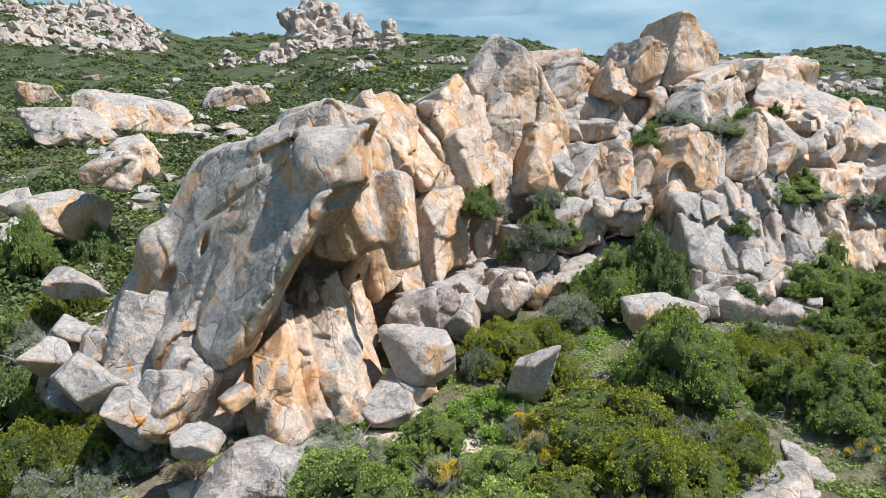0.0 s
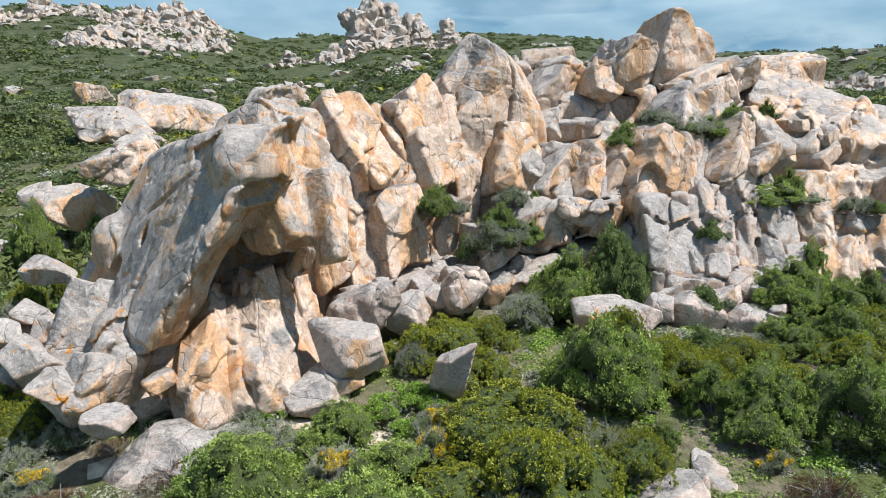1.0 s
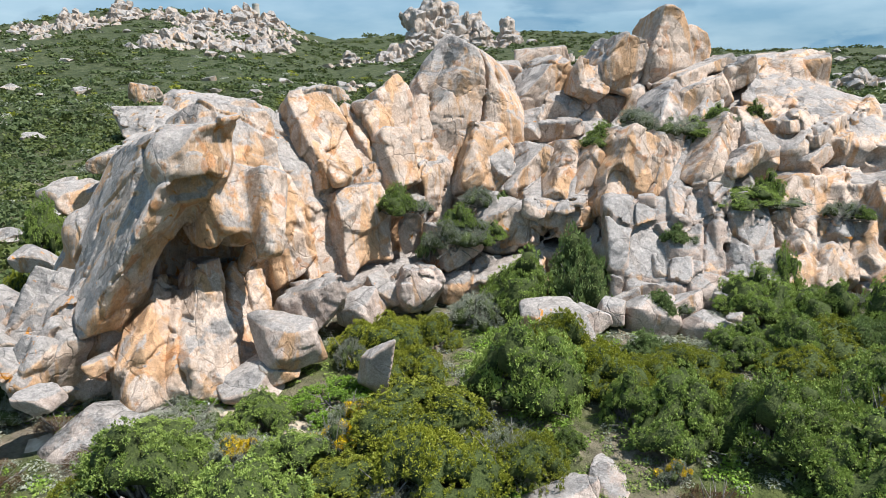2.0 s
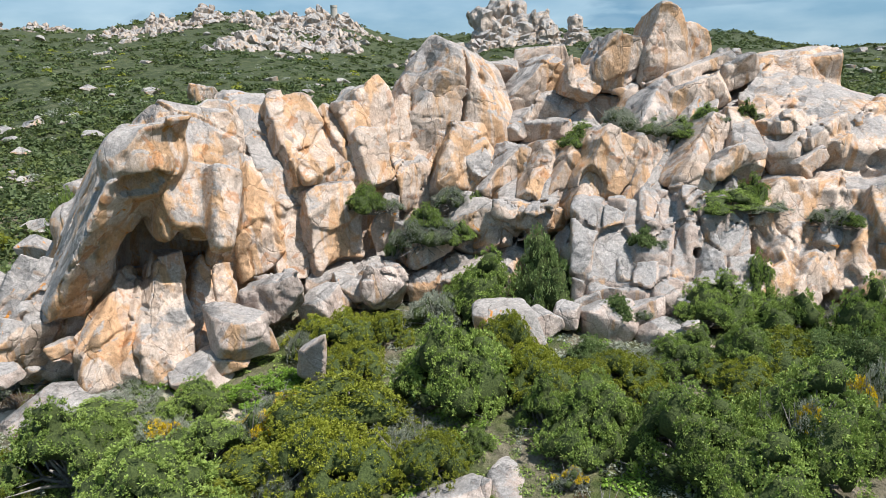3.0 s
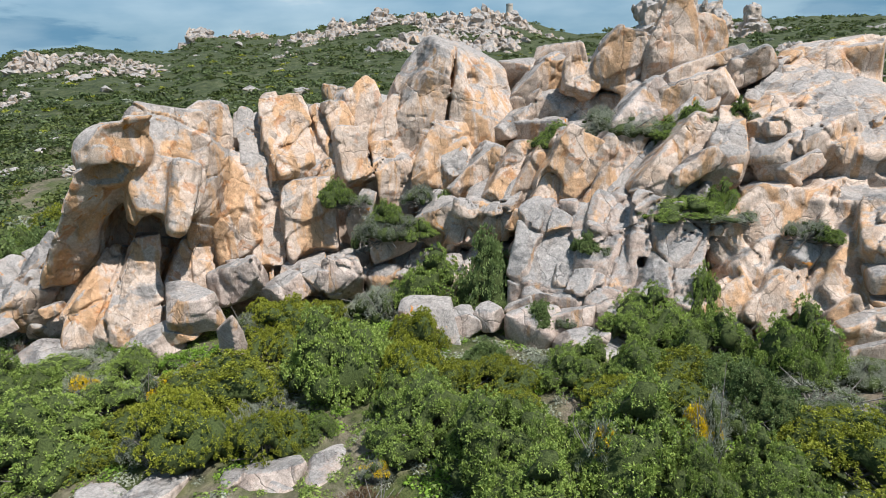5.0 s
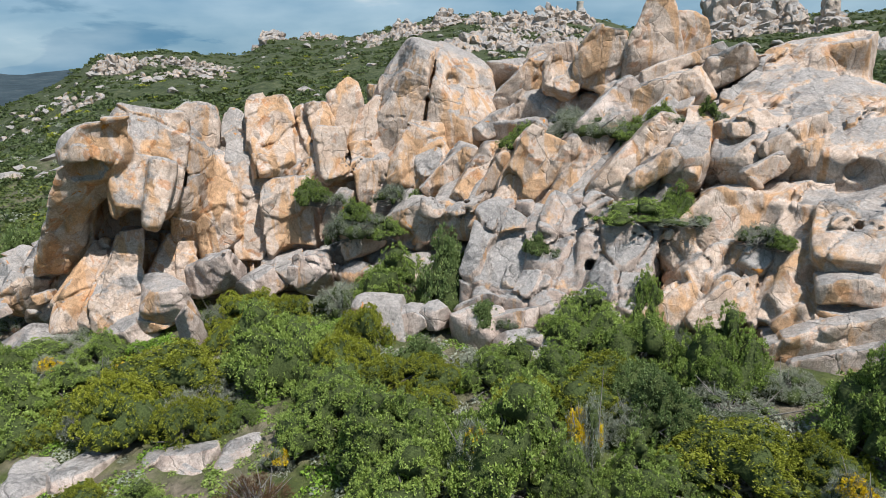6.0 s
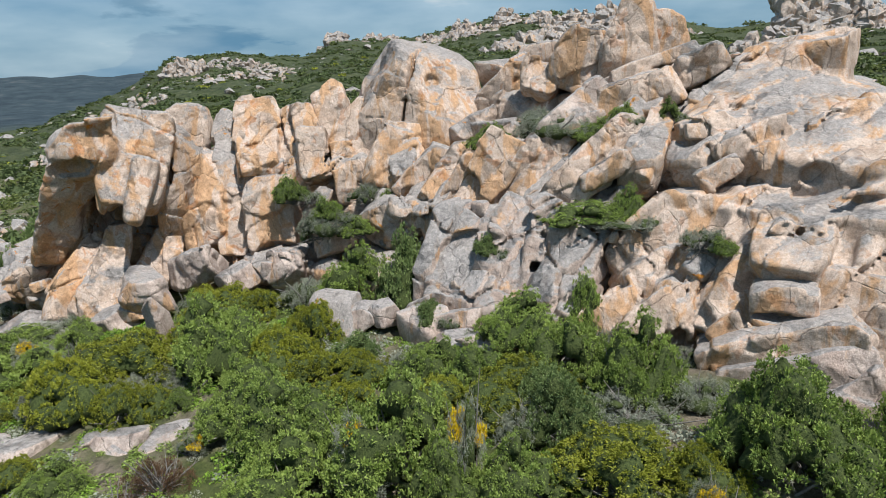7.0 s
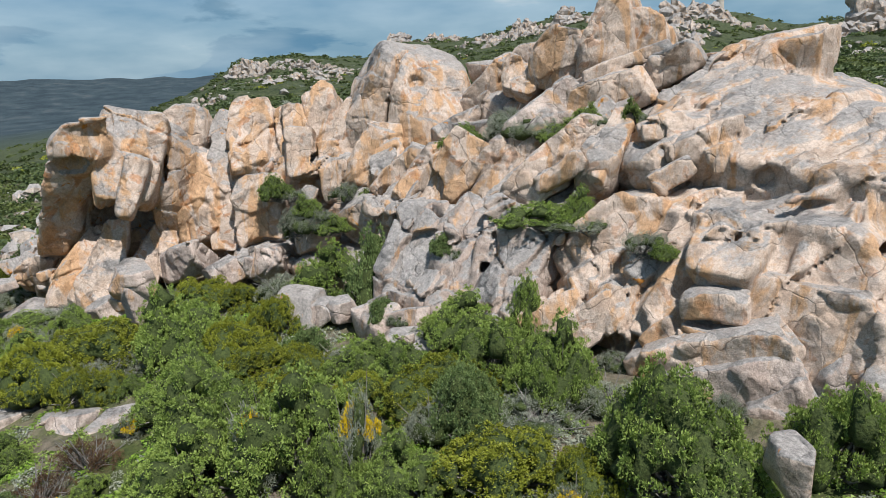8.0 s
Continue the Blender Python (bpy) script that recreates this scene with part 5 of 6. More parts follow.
drop(JUNIPER[2], 5.51, 22.25, 3.60, 2.21)
drop(GREYB[1], 4.33, 21.12, 2.51, 1.53)
drop(LENTISK[1], 2.98, 19.50, 2.43, 1.27)
drop(JUNIPER[0], 1.25, 22.43, 1.72, 1.09, z=6.43)
drop(GREYB[0], 1.90, 22.87, 1.18, 0.64, z=6.40)
drop(GREYB[0], 3.32, 22.69, 2.45, 1.44, z=5.33)
drop(JUNIPER[1], 4.29, 23.24, 1.67, 0.85, z=5.30)
drop(JUNIPER[1], 3.35, 22.65, 1.55, 1.03, z=5.87)
drop(GREYB[0], 3.96, 23.00, 1.06, 0.60, z=5.84)
drop(GREYB[1], 3.81, 24.31, 1.71, 1.00, z=6.43)
drop(JUNIPER[1], 4.51, 24.66, 1.17, 0.59, z=6.40)
drop(DARKB[1], 2.33, 22.44, 0.90, 1.15, z=4.84)
drop(GREYB[0], 2.68, 22.66, 0.62, 0.68, z=4.81)
drop(JUNIPER[2], 13.10, 22.15, 2.90, 1.47, z=3.60)
drop(GREYB[0], 14.42, 22.27, 1.98, 0.86, z=3.57)
drop(JUNIPER[0], 14.36, 23.57, 1.79, 2.17, z=3.34)
drop(GREYB[0], 15.18, 23.59, 1.22, 1.27, z=3.29)
drop(JUNIPER[1], 13.12, 25.38, 3.23, 0.78, z=6.55)
drop(GREYB[0], 14.58, 25.50, 2.20, 0.46, z=6.54)
drop(JUNIPER[2], 14.14, 25.98, 1.61, 1.18, z=6.48)
drop(GREYB[0], 14.87, 26.00, 1.10, 0.70, z=6.46)
drop(DARKB[0], 10.71, 23.60, 1.16, 0.71, z=5.51)
drop(GREYB[0], 11.23, 23.71, 0.79, 0.42, z=5.49)
drop(DARKB[1], 10.22, 21.48, 1.40, 0.87, z=3.67)
drop(GREYB[0], 10.84, 21.63, 0.95, 0.51, z=3.65)
drop(GREYB[0], 10.37, 27.74, 3.16, 1.33, z=8.82)
drop(JUNIPER[1], 11.79, 27.99, 2.16, 0.78, z=8.79)
drop(JUNIPER[0], 8.25, 26.58, 1.95, 0.95, z=8.46)
drop(GREYB[0], 9.11, 26.81, 1.33, 0.56, z=8.43)
drop(GREYB[1], 9.45, 27.75, 1.84, 1.07, z=9.13)
drop(JUNIPER[1], 10.27, 27.93, 1.25, 0.63, z=9.10)
drop(JUNIPER[1], 12.66, 28.23, 1.23, 0.75, z=9.33)
drop(GREYB[0], 13.21, 28.28, 0.84, 0.44, z=9.31)
drop(JUNIPER[2], 14.05, 28.73, 0.87, 0.78, z=9.36)
drop(GREYB[0], 14.45, 28.75, 0.60, 0.46, z=9.35)
drop(GREYB[0], 16.61, 25.81, 1.46, 0.92, z=6.11)
drop(JUNIPER[1], 17.27, 25.76, 0.99, 0.54, z=6.09)
drop(GREYB[1], 11.70, 27.56, 0.66, 1.02, z=8.48)
drop(JUNIPER[1], 14.83, 21.79, 3.06, 1.78)
drop(JUNIPER[2], 17.09, 21.72, 2.56, 2.01)
drop(LENTISK[0], 14.99, 19.97, 3.41, 1.46)
drop(JUNIPER[0], 13.89, 19.65, 2.68, 1.49)
drop(DARKB[0], 16.64, 19.46, 2.32, 1.52)
drop(LENTISK[1], 9.51, 17.49, 2.55, 1.17)
drop(JUNIPER[2], 9.04, 15.80, 1.93, 1.40)
drop(GREYB[0], 5.29, 14.71, 1.72, 0.98)
drop(GREYB[1], 11.83, 21.60, 1.28, 0.88)
drop(LENTISK[0], 10.6, 18.5, 2.3, 1.15)
drop(JUNIPER[1], 12.2, 19.5, 2.5, 1.3)
drop(GREYB[1], 11.3, 19.4, 1.8, 0.8)
drop(HERB[0], 11.23, 18.61, 0.98, 0.61)
drop(DARKB[0], 9.6, 19.0, 1.8, 0.9)
drop(JUNIPER[0], 20.95, 20.72, 3.37, 2.28)
drop(JUNIPER[1], 22.73, 23.22, 2.57, 1.98)
drop(LENTISK[0], 13.43, 18.65, 2.46, 1.28)
drop(BROOM[0], 15.95, 16.88, 1.64, 1.98)
drop(BROOM[1], 14.55, 15.55, 1.90, 1.95)
drop(BROOM[0], 13.85, 15.95, 1.30, 1.35)
drop(BROWN[0], 10.43, 12.82, 1.74, 1.06)
drop(GREYB[0], 16.06, 18.86, 1.51, 1.29)
drop(GREYB[0], 17.62, 20.57, 2.55, 0.98)
drop(LENTISK[1], 18.42, 18.60, 3.84, 1.46)
drop(LENTISK[0], 4.71, 12.92, 3.67, 2.11)
drop(LENTISK[1], 7.14, 19.15, 2.41, 1.68)
drop(GREYB[0], 17.08, 24.32, 1.44, 0.67)
drop(DARKB[1], 15.78, 20.20, 2.18, 1.37)
drop(GREYB[1], 20.25, 23.63, 1.07, 0.84)
drop(LENTISK[0], 19.83, 19.58, 1.82, 1.07)
drop(JUNIPER[0], -16.59, 25.79, 2.70, 2.80)
drop(DARKB[0], -14.87, 27.85, 2.65, 2.21)
drop(LENTISK[0], -12.90, 20.29, 1.79, 2.07)
drop(LENTISK[1], -12.72, 22.56, 1.75, 1.83)
drop(GREYB[0], -12.97, 19.45, 1.72, 1.80)
drop(LENTISK[0], -9.40, 13.74, 2.94, 2.20)
drop(LENTISK[1], -8.34, 14.17, 2.32, 1.66)
drop(DARKB[1], -11.33, 16.74, 1.85, 1.58)
drop(GREYB[0], -7.12, 14.11, 1.88, 1.21)
drop(HERB[0], -4.92, 13.81, 1.57, 0.60)
drop(GREYB[1], -3.05, 15.22, 1.85, 0.97)
drop(HERB[1], -2.09, 15.51, 0.95, 0.60)
drop(GREYB[0], -2.22, 14.36, 2.20, 0.92)
drop(JUNIPER[0], -0.39, 14.45, 2.21, 1.17)
drop(GREYB[0], 6.05, 13.77, 1.69, 1.47)
drop(LENTISK[0], 2.71, 13.11, 3.23, 1.12)
drop(JUNIPER[2], 1.20, 13.13, 2.70, 1.13)
drop(JUNIPER[0], -2.33, 13.23, 3.52, 0.85)
drop(HERB[1], 2.10, 15.47, 1.41, 0.82)
drop(LENTISK[1], 2.03, 19.37, 2.84, 1.39)
drop(LENTISK[0], 2.53, 17.76, 1.94, 1.11)
drop(GREYB[1], 1.08, 17.89, 1.42, 1.30)
drop(GREYB[0], -8.48, 13.17, 2.18, 1.28)
drop(JUNIPER[1], 17.28, 17.26, 2.37, 1.36)
drop(JUNIPER[2], 13.40, 14.25, 3.10, 1.76)
drop(GREYB[0], 18.35, 22.18, 1.94, 1.01)
drop(BROWN[0], 11.11, 11.76, 1.61, 0.98)
drop(LENTISK[1], -9.73, 15.97, 3.64, 1.90)
drop(DARKB[0], -14.37, 18.69, 4.00, 2.51)
drop(GREYB[1], -11.71, 18.42, 3.06, 1.60)
drop(LENTISK[0], -20.91, 23.58, 4.65, 2.08)
drop(GREYB[0], -6.06, 15.22, 2.29, 1.09)
drop(DARKB[1], -11.6, 15.1, 3.4, 2.5)
drop(DARKB[0], -13.8, 16.6, 3.8, 2.8)
drop(JUNIPER[1], -15.8, 18.0, 3.6, 2.4)


# ---- scrub that fills the foreground ----
spots = [(w.translation.x, w.translation.y, 1.2) for w in (o.matrix_basis for o in list(scene.objects) if o.type == "EMPTY")]
fill = random.Random(11)
LINE = ((0, 0), (5.7, 0), (11.3, 1), (16.7, 3.1), (21.6, 6), (24.4, 8.3), (26.9, 10.7))
for k in range(900):
    x, y = fill.uniform(-22, 40), fill.uniform(1, 20)
    size = fill.uniform(1.0, 2.4)
    gap = min((x - a) ** 2 + (y - b) ** 2 for a, b in LINE)
    if gap < 64 and fill.random() < 0.92:
        continue
    if y > 14.2 + 0.28 * x * (x > 4) + 0.8 * math.sin(x * 0.7) or abs(0.63 * (x - 4.5) - 0.78 * (y - 10.2)) < 0.45 + 0.30 * size and 4.0 < x < 9.6 or any((x - a) ** 2 + (y - b) ** 2 < (0.36 * size + 0.42 * c) ** 2 for a, b, c in spots):
        continue
    spots.append((x, y, size / 1.6))
    hidden = y < 6.5 + 0.3 * max(x - 8, 0) or x > 27 or x < -13
    kind = fill.choice(COARSE if hidden else JUNIPER + LENTISK + LENTISK + GREYB + DARKB + HERB + BROOM + BROWN)
    drop(kind, x, y, size, size * fill.uniform(0.38, 0.6))
for base in JUNIPER + LENTISK + DARKB + GREYB + HERB + BROOM + COARSE + BROWN:
    base.matrix_basis = WAITING[base.name]


# ---- far crags, tower and scrub on the hill ----
def stone_template(seed, faces=18):
    """A chipped convex stone about one metre in radius."""
    rng = np.random.RandomState(seed)
    bm = bmesh.new()
    for k in range(faces):
        d = rng.normal(size=3)
        bm.verts.new(Vector(d / np.linalg.norm(d)) * rng.uniform(0.8, 1.05))
    hull = bmesh.ops.convex_hull(bm, input=bm.verts)
    bmesh.ops.delete(bm, geom=[v for v in bm.verts if not v.link_faces], context="VERTS")
    bmesh.ops.triangulate(bm, faces=bm.faces)
    bm.verts.index_update()
    v, f = np.array([q.co for q in bm.verts]), np.array([[q.index for q in p.verts] for p in bm.faces])
    bm.free()
    return v, f


STONES = [stone_template(100 + i) for i in range(8)]
far_rng = np.random.RandomState(21)


def scatter(templates, places):
    """Vertices and faces of templates set at (x, y, z, three sizes)."""
    vs, fs, o = [], [], 0
    for x, y, z, sx, sy, sz in places:
        v, f = templates[far_rng.randint(len(templates))]
        a = far_rng.uniform(0, 6.283)
        c, s = math.cos(a), math.sin(a)
        p = v * (sx, sy, sz)
        vs.append(np.stack([c * p[:, 0] - s * p[:, 1] + x, s * p[:, 0] + c * p[:, 1] + y, p[:, 2] + z], 1))
        fs.append(f + o)
        o += len(v)
    return np.concatenate(vs), np.concatenate(fs)


def crag(x, y, rise, width, n, size):
    """A far outcrop: stones heaped from the ground up to its top."""
    places = []
    lump = np.array([far_rng.normal(size=3) for k in range(4)])
    if math.hypot(x, y) < 160:
        rise = min(rise, size * 1.1)
    size = max(size, rise * 0.5)
    for k in range(int(n * 1.6)):
        a, q = far_rng.uniform(0, 6.283), math.sqrt(far_rng.rand())
        px_, py_ = x + math.cos(a) * q * width * 0.55, y + math.sin(a) * q * width * 0.55
        s = size * far_rng.uniform(0.3, 0.8) * (1 - 0.5 * q)
        g = float(land(px_, py_))
        full = max(0.0, rise * (1 - q ** 1.3) * far_rng.uniform(0.5, 1.0) - s * 0.6)
        z = g + full
        places.append((px_, py_, z, s * far_rng.uniform(0.6, 1.2), s * far_rng.uniform(0.6, 1.2), s * far_rng.uniform(0.7, 1.2)))
        while z - g > s * 0.6:
            z -= s * 0.9
            w = s * (1.1 + 0.5 * (full - z + g) / max(full, 0.1))
            places.append((px_ + far_rng.uniform(-0.4, 0.4) * s, py_ + far_rng.uniform(-0.4, 0.4) * s, z, w, w, s))
    tagged(new("granite_crag", mesh_from("granite_crag", *scatter(STONES, places), M_FAR, False)), "heaped grey and tan granite crag on the scrubby hillside", "crag", "far crags", "stuff")


crag(-37.1, 194.5, 15.4, 14.0, 26, 5.0)
crag(-30.5, 195.6, 9.6, 9.4, 12, 4.0)
crag(-23.0, 198.7, 7.9, 9.6, 14, 3.0)
crag(-15.1, 199.4, 7.6, 8.0, 12, 3.4)
crag(1.9, 150.0, 9.3, 13.3, 30, 2.6)
crag(-111.8, 206.7, 5.7, 23.2, 50, 3.4)
crag(-129.4, 213.9, 4.4, 15.4, 30, 4.0)
crag(-95.9, 203.5, 3.4, 21.3, 40, 3.2)
crag(-105.6, 187.3, 2.4, 22.8, 36, 3.0)
crag(-80.4, 188.6, 1.9, 10.7, 14, 2.4)
crag(14.9, 88.8, 4.9, 6.5, 20, 1.8)
crag(36.5, 82.3, 5.0, 8.0, 24, 2.0)
crag(43.6, 84.4, 6.3, 8.9, 30, 2.4)
crag(50.2, 86.5, 7.0, 7.7, 28, 2.6)
crag(42.1, 68.0, 4.0, 5.0, 18, 2.0)
crag(-12.9, 109.2, 1.8, 8.0, 14, 1.6)
crag(-31.5, 115.8, 5.3, 6.6, 8, 1.6)
crag(-42.6, 185.2, 7.0, 18.0, 20, 1.8)
crag(-53.6, 171.8, 6.2, 7.0, 8, 2.0)
crag(-245.7, 204.7, 12.6, 21.7, 30, 4.0)
crag(-225.5, 213.5, 7.0, 28.8, 40, 3.4)
crag(-213.5, 196.7, 2.1, 29.2, 30, 2.6)
crag(-157.3, 190.3, 2.6, 17.9, 30, 3.2)
crag(-155.8, 198.4, 7.9, 20.3, 34, 3.0)
crag(-148.1, 211.2, 9.0, 14.6, 26, 3.2)
crag(-139.4, 223.8, 4.9, 12.9, 20, 3.0)
crag(-116.5, 215.0, 4.3, 22.1, 50, 3.0)
crag(-178.5, 352.4, 11.0, 32.1, 40, 5.0)
crag(-144.4, 347.3, 7.7, 27.6, 20, 4.0)
crag(-112.0, 130.0, 1.6, 11.2, 16, 2.0)
crag(-128.1, 94.3, 3.0, 16.8, 30, 2.2)
crag(-36.7, 32.8, 2.9, 3.8, 10, 1.0)
crag(-32.6, 35.6, 3.7, 3.4, 8, 0.9)
crag(7.3, 122.1, 8.7, 9.7, 40, 2.2)
crag(12.1, 122.3, 7.6, 6.1, 24, 2.2)
crag(20.9, 132.2, 6.4, 10.0, 34, 2.4)
crag(23.6, 112.0, 3.2, 5.3, 14, 1.8)
crag(-24.6, 50.1, 4.3, 3.0, 10, 1.6)
crag(-175.2, 97.7, 6.4, 15.6, 30, 2.6)
crag(-172.3, 115.3, 3.2, 21.7, 40, 2.2)
crag(-159.4, 118.0, 1.6, 15.7, 24, 2.0)
crag(-146.1, 89.3, 1.4, 13.6, 20, 1.8)
crag(-115.5, 57.7, 1.8, 10.5, 14, 1.6)
crag(-104.3, 59.5, 2.0, 6.6, 10, 1.6)
crag(-148.8, 188.6, 1.9, 20.1, 30, 2.4)
crag(-165.9, 185.1, 3.6, 18.9, 24, 2.4)
crag(-14.8, 112.5, 3.3, 7.0, 20, 1.6)
crag(-12.1, 102.8, 2.2, 4.3, 12, 1.6)
crag(-124.9, 269.5, 7.3, 27.0, 30, 5.0)
crag(-3.0, 95.6, 1.1, 3.7, 10, 1.4)
crag(-42.6, 19.3, 6.8, 4.5, 14, 1.4)
crag(-27.6, 17.9, 6.3, 4.3, 14, 1.4)
crag(-17.9, 15.4, 4.1, 2.9, 16, 1.6)
crag(-53.4, 26.7, 3.6, 4.0, 10, 1.4)
crag(-106.9, 56.9, 3.5, 9.5, 16, 1.6)
crag(-100.5, 44.2, 6.1, 11.4, 16, 1.6)
crag(-96.1, 163.9, 3.7, 21.2, 36, 4.6)
crag(-82.5, 160.0, 3.2, 20.8, 36, 4.0)
crag(-78.4, 173.1, 3.8, 15.4, 26, 4.2)
crag(-90.0, 144.2, 3.2, 11.8, 18, 4.0)
crag(-102.3, 211.6, 9.9, 15.2, 28, 5.0)


def clump_template(seed, tufts=70, fine=1.0):
    """A far bush: a heap of leafy tufts."""
    rng = np.random.RandomState(seed)
    vs, fs = [], []
    for k in range(tufts):
        d = rng.normal(size=3)
        d[2] = abs(d[2]) * 0.8
        d /= np.linalg.norm(d)
        p = d * rng.uniform(0.55, 1.0) * (1, 1, 0.75)
        t = np.cross(d, rng.normal(size=3))
        t /= np.linalg.norm(t)
        u = 0.6 * np.cross(d, t) + d * rng.uniform(0.2, 1.1)
        s = rng.uniform(0.16, 0.34) * fine
        o = len(vs)
        vs += [p - t * s - u * s * 0.4, p + t * s - u * s * 0.4, p + u * s * 1.1]
        fs.append((o, o + 1, o + 2))
    return np.array(vs), np.array(fs)


CLUMPS = [clump_template(300 + i, 44, 0.95) for i in range(6)]
FINE = [clump_template(320 + i, 120, 0.48) for i in range(5)]


def hill_scrub(label, mat, count, r0, r1, size, seed, templates=CLUMPS, bare=-0.35):
    rng = np.random.RandomState(seed)
    az = np.radians(rng.uniform(-48, 92, count * 3))
    r = r0 * (r1 / r0) ** rng.rand(count * 3)
    x, y = HUB[0] - r * np.sin(az), HUB[1] + r * np.cos(az)
    keep = (value_noise(x / 11, y / 11, x * 0 + seed) + 0.6 * value_noise(x / 4, y / 4, x * 0) > bare) & ((y > 33) | (x < -11)) & ~((x > 1) & (x < 26) & (y < 36))
    x, y, r = x[keep][:count], y[keep][:count], r[keep][:count]
    z = land(x, y)
    s = size * rng.uniform(0.5, 1.25, len(x)) * (1 + r / 260)
    places = [(a, b, c - 0.1, d, d, d * e) for a, b, c, d, e in zip(x, y, z, s, rng.uniform(0.55, 0.95, len(x)))]
    tagged(new("hill_scrub", mesh_from("hill_scrub", *scatter(templates, places), mat, False)), label, "scrub", "hill scrub", "stuff")


hill_scrub("dark green evergreen scrub covering the hillside", L_HILL_DARK, 4300, 60, 300, 0.8, 1)
hill_scrub("olive green scrub covering the hillside", L_HILL_OLIVE, 4300, 60, 300, 0.75, 2)
hill_scrub("yellow-green scrub scattered on the hillside", L_LENTISK, 500, 75, 230, 0.6, 3)
hill_scrub("grey-green low scrub scattered on the hillside", L_GREY, 900, 75, 230, 0.5, 4)
hill_scrub("dark olive scrub on the farther hillside", L_HILL_OLIVE, 1800, 260, 800, 1.0, 5)
hill_scrub("dark green bushes on the near slope", L_HILL_DARK, 1600, 25, 90, 1.05, 11, FINE, -0.9)
hill_scrub("olive green bushes on the near slope", L_HILL_OLIVE, 1600, 25, 90, 1.0, 12, FINE, -0.9)
hill_scrub("yellow-green bushes on the near slope", L_LENTISK, 160, 25, 80, 0.7, 13, FINE, -0.7)
hill_scrub("grey-green shrubs on the near slope", L_GREY, 600, 25, 90, 0.6, 14, FINE, -1.2)


def undergrowth(label, mat, count, seed):
    """Low growth that covers the ground between the shrubs."""
    rng = np.random.RandomState(seed)
    x, y = rng.uniform(-16, 28, count * 2), rng.uniform(9, 25.5, count * 2)
    keep = (value_noise(x / 2.2, y / 2.2, x * 0 + seed) > -0.1) & (y < 25.5 + 0 * x) & ~((x > -10) & (x < -1.5) & (y > 15.6) & (y < 20)) & ((x < -2) | (y < 23))
    x, y = x[keep][:count], y[keep][:count]
    z, s = land(x, y), rng.uniform(0.14, 0.36, keep.sum())[:count]
    places = [(a, b, c - 0.03, d, d, d * 0.75) for a, b, c, d in zip(x, y, z, s)]
    tagged(new("undergrowth", mesh_from("undergrowth", *scatter(FINE, places), mat, False)), label, "undergrowth", "undergrowth", "stuff")


undergrowth("low green herbs between the shrubs", L_HERB, 900, 5)
undergrowth("low grey-green growth between the shrubs", L_GREY, 1500, 6)
undergrowth("low dark green growth between the shrubs", L_JUNIPER, 1500, 7)

loose = []
srng = np.random.RandomState(31)
for k in range(1500):
    az, r = radians(srng.uniform(-48, 90)), 34 * 7.5 ** srng.rand()
    x, y = HUB[0] - r * math.sin(az), HUB[1] + r * math.cos(az)
    if (1 < x < 26 and y < 36) or (y < 30 and x > -11) or float(value_noise(np.array([x / 16]), np.array([y / 16]), np.array([3.3]))[0]) < 0.1:
        continue
    s = srng.uniform(0.25, 0.9) * (1 + r / 160)
    loose.append((x, y, float(land(x, y)) + s * 0.15, s * 1.3, s, s * 0.6))
tagged(new("hillside_stones", mesh_from("hillside_stones", *scatter(STONES, loose), M_FAR, False)), "pale granite stones strewn over the hillside", "stones", kind="stuff")


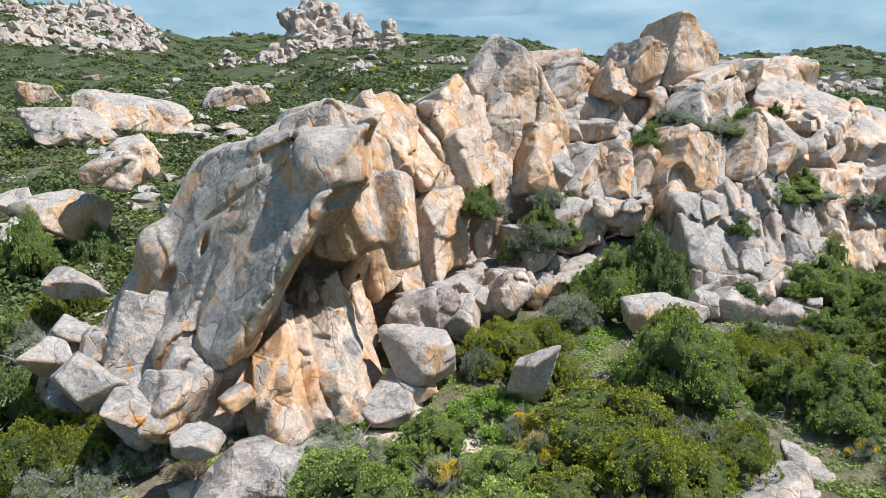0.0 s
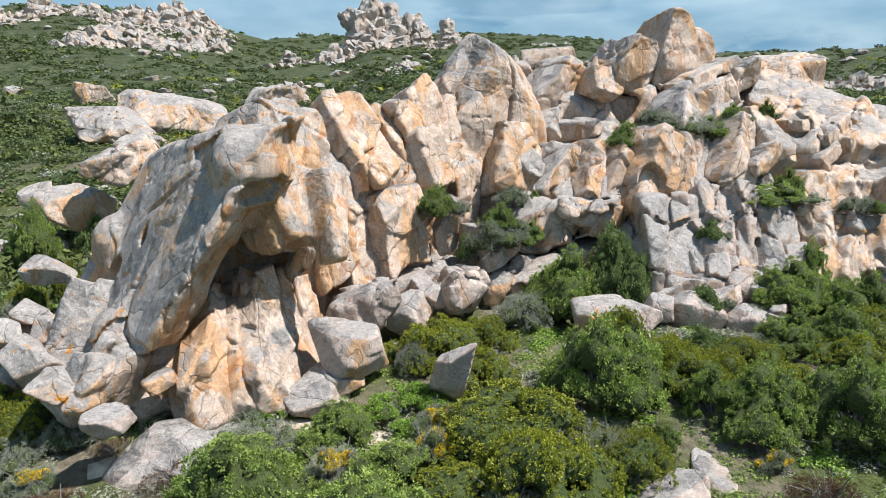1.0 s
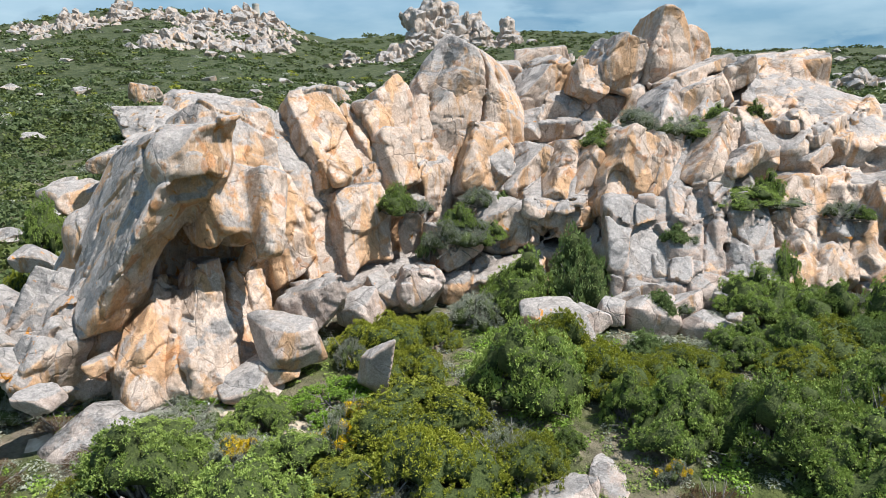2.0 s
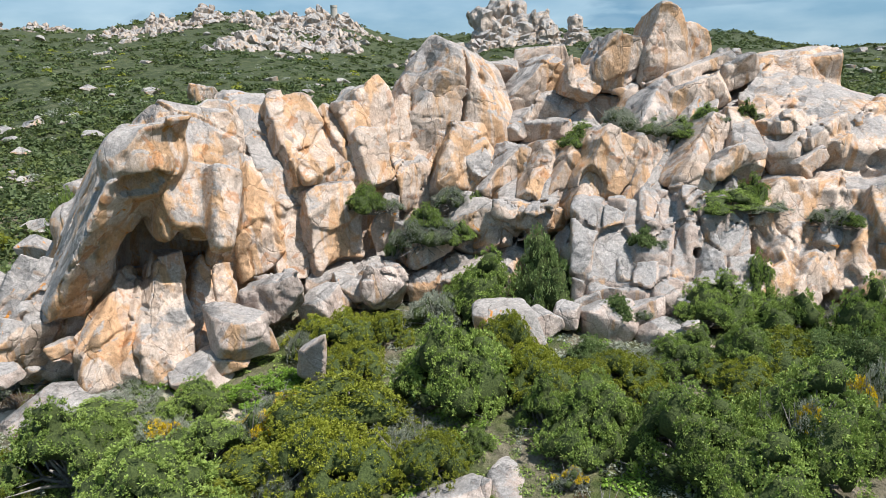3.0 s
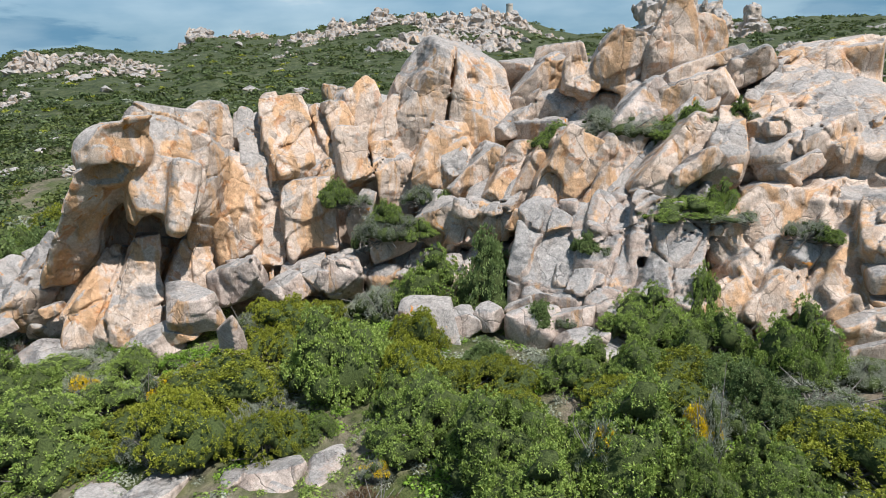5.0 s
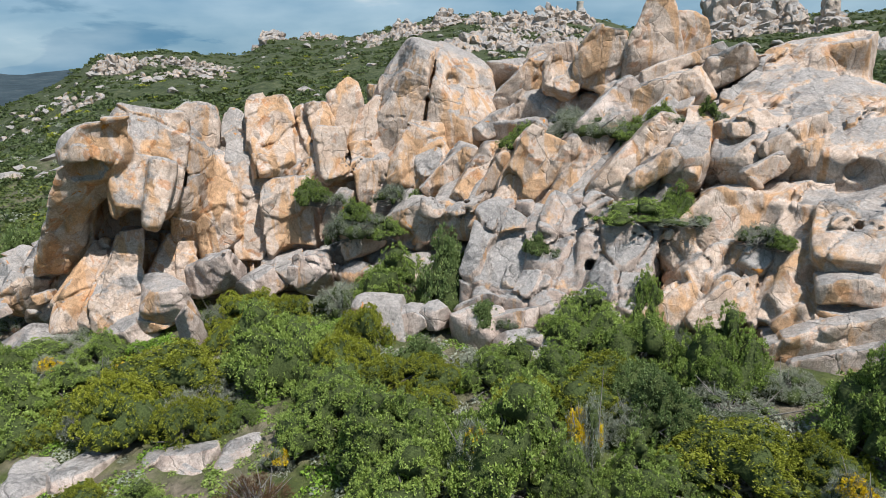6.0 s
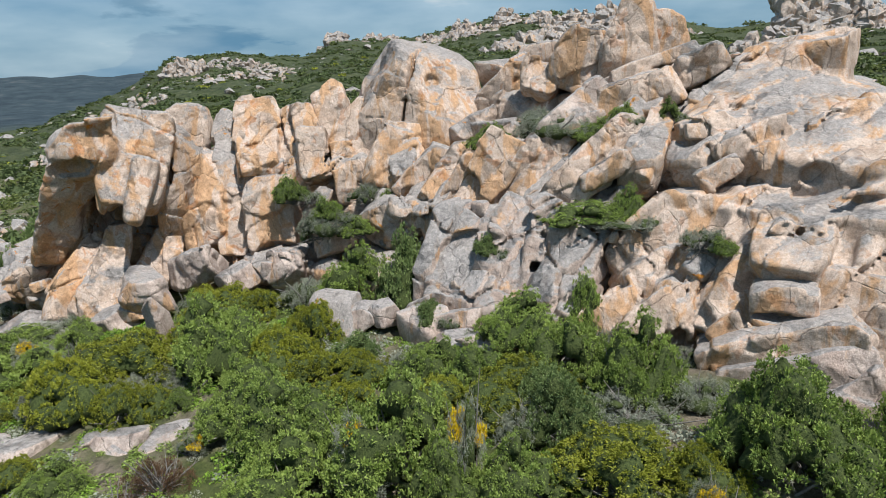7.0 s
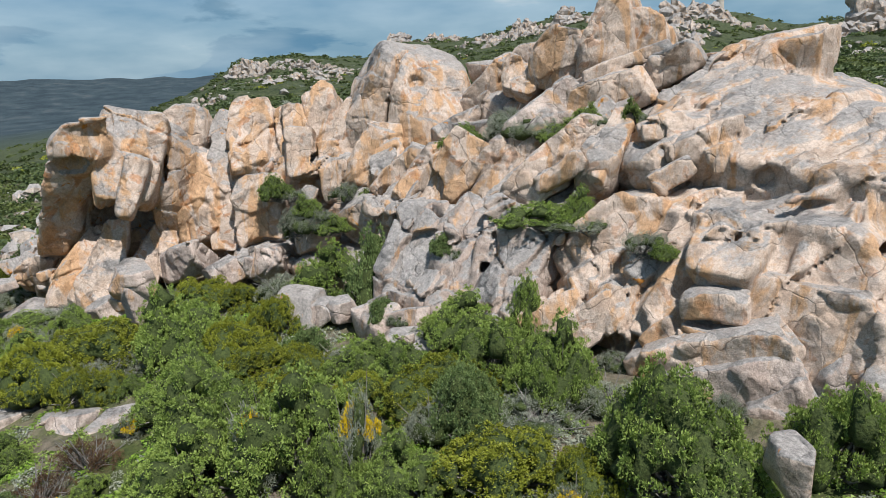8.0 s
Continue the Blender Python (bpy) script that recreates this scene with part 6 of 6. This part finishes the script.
def watchtower(x, y, z, r, h):
    """A round stone tower, slightly tapered, with a worn parapet."""
    bm = bmesh.new()
    prof = ((1.12, -6.0), (1.08, 0.0), (1.0, 0.45), (0.97, 0.8), (1.03, 0.82), (1.03, 1.0), (0.8, 1.0), (0.8, 0.85), (0.0, 0.85))
    ringsv = []
    for q, t in prof:
        ringsv.append([bm.verts.new((r * q * math.cos(k * 0.2618), r * q * math.sin(k * 0.2618), t * h if t > 0 else t + (0.12 * h if t > 0.99 and k % 4 < 2 else 0))) for k in range(24)])
    for a, b in zip(ringsv, ringsv[1:]):
        for k in range(24):
            bm.faces.new((a[k], a[(k + 1) % 24], b[(k + 1) % 24], b[k]))
    bmesh.ops.recalc_face_normals(bm, faces=bm.faces)
    me = bpy.data.meshes.new("watchtower")
    bm.to_mesh(me)
    bm.free()
    me.materials.append(M_TOWER)
    ob = new("watchtower", me)
    ob.location = (x, y, z)
    tagged(ob, "round pale stone watchtower on a far rocky summit", "tower")


watchtower(-197.6, 408.8, 53.4, 2.2, 7.0)


def footpath(points, width):
    """A trodden strip of pale sand that follows the ground."""
    pts = [Vector((*p, 0)) for p in points]
    line = []
    for a, b in zip(pts, pts[1:]):
        n = max(2, int((b - a).length / 0.25))
        line += [a.lerp(b, k / n) for k in range(n)]
    vs, fs = [], []
    rng = np.random.RandomState(len(points))
    for k, p in enumerate(line):
        d = (line[min(k + 1, len(line) - 1)] - line[max(k - 1, 0)]).normalized()
        side = Vector((-d.y, d.x, 0))
        w = width * (0.5 + 0.14 * math.sin(k * 0.6) + rng.uniform(-0.06, 0.06))
        for q in (-1, -0.5, 0, 0.5, 1):
            e = p + side * w * q
            vs.append((e.x, e.y, float(land(e.x, e.y)) + 0.03 - 0.05 * abs(q) ** 3))
    for k in range(len(line) - 1):
        for q in range(4):
            fs.append((k * 5 + q, k * 5 + q + 1, k * 5 + q + 6, k * 5 + q + 5))
    tagged(new("footpath", mesh_from("footpath", vs, fs, M_SAND)), "narrow trodden footpath of pale sand between shrubs", "path", kind="structure")


footpath(((-6.08, 13.05), (-5.02, 13.70), (-3.92, 14.60), (-2.62, 15.12), (-1.49, 15.28), (-0.34, 14.92), (0.92, 14.72), (1.92, 15.05), (2.89, 15.39), (4.04, 15.71)), 0.75)
footpath(((-12.91, 18.44), (-12.58, 19.68), (-12.30, 20.86), (-11.78, 22.11), (-13.73, 24.36)), 0.90)
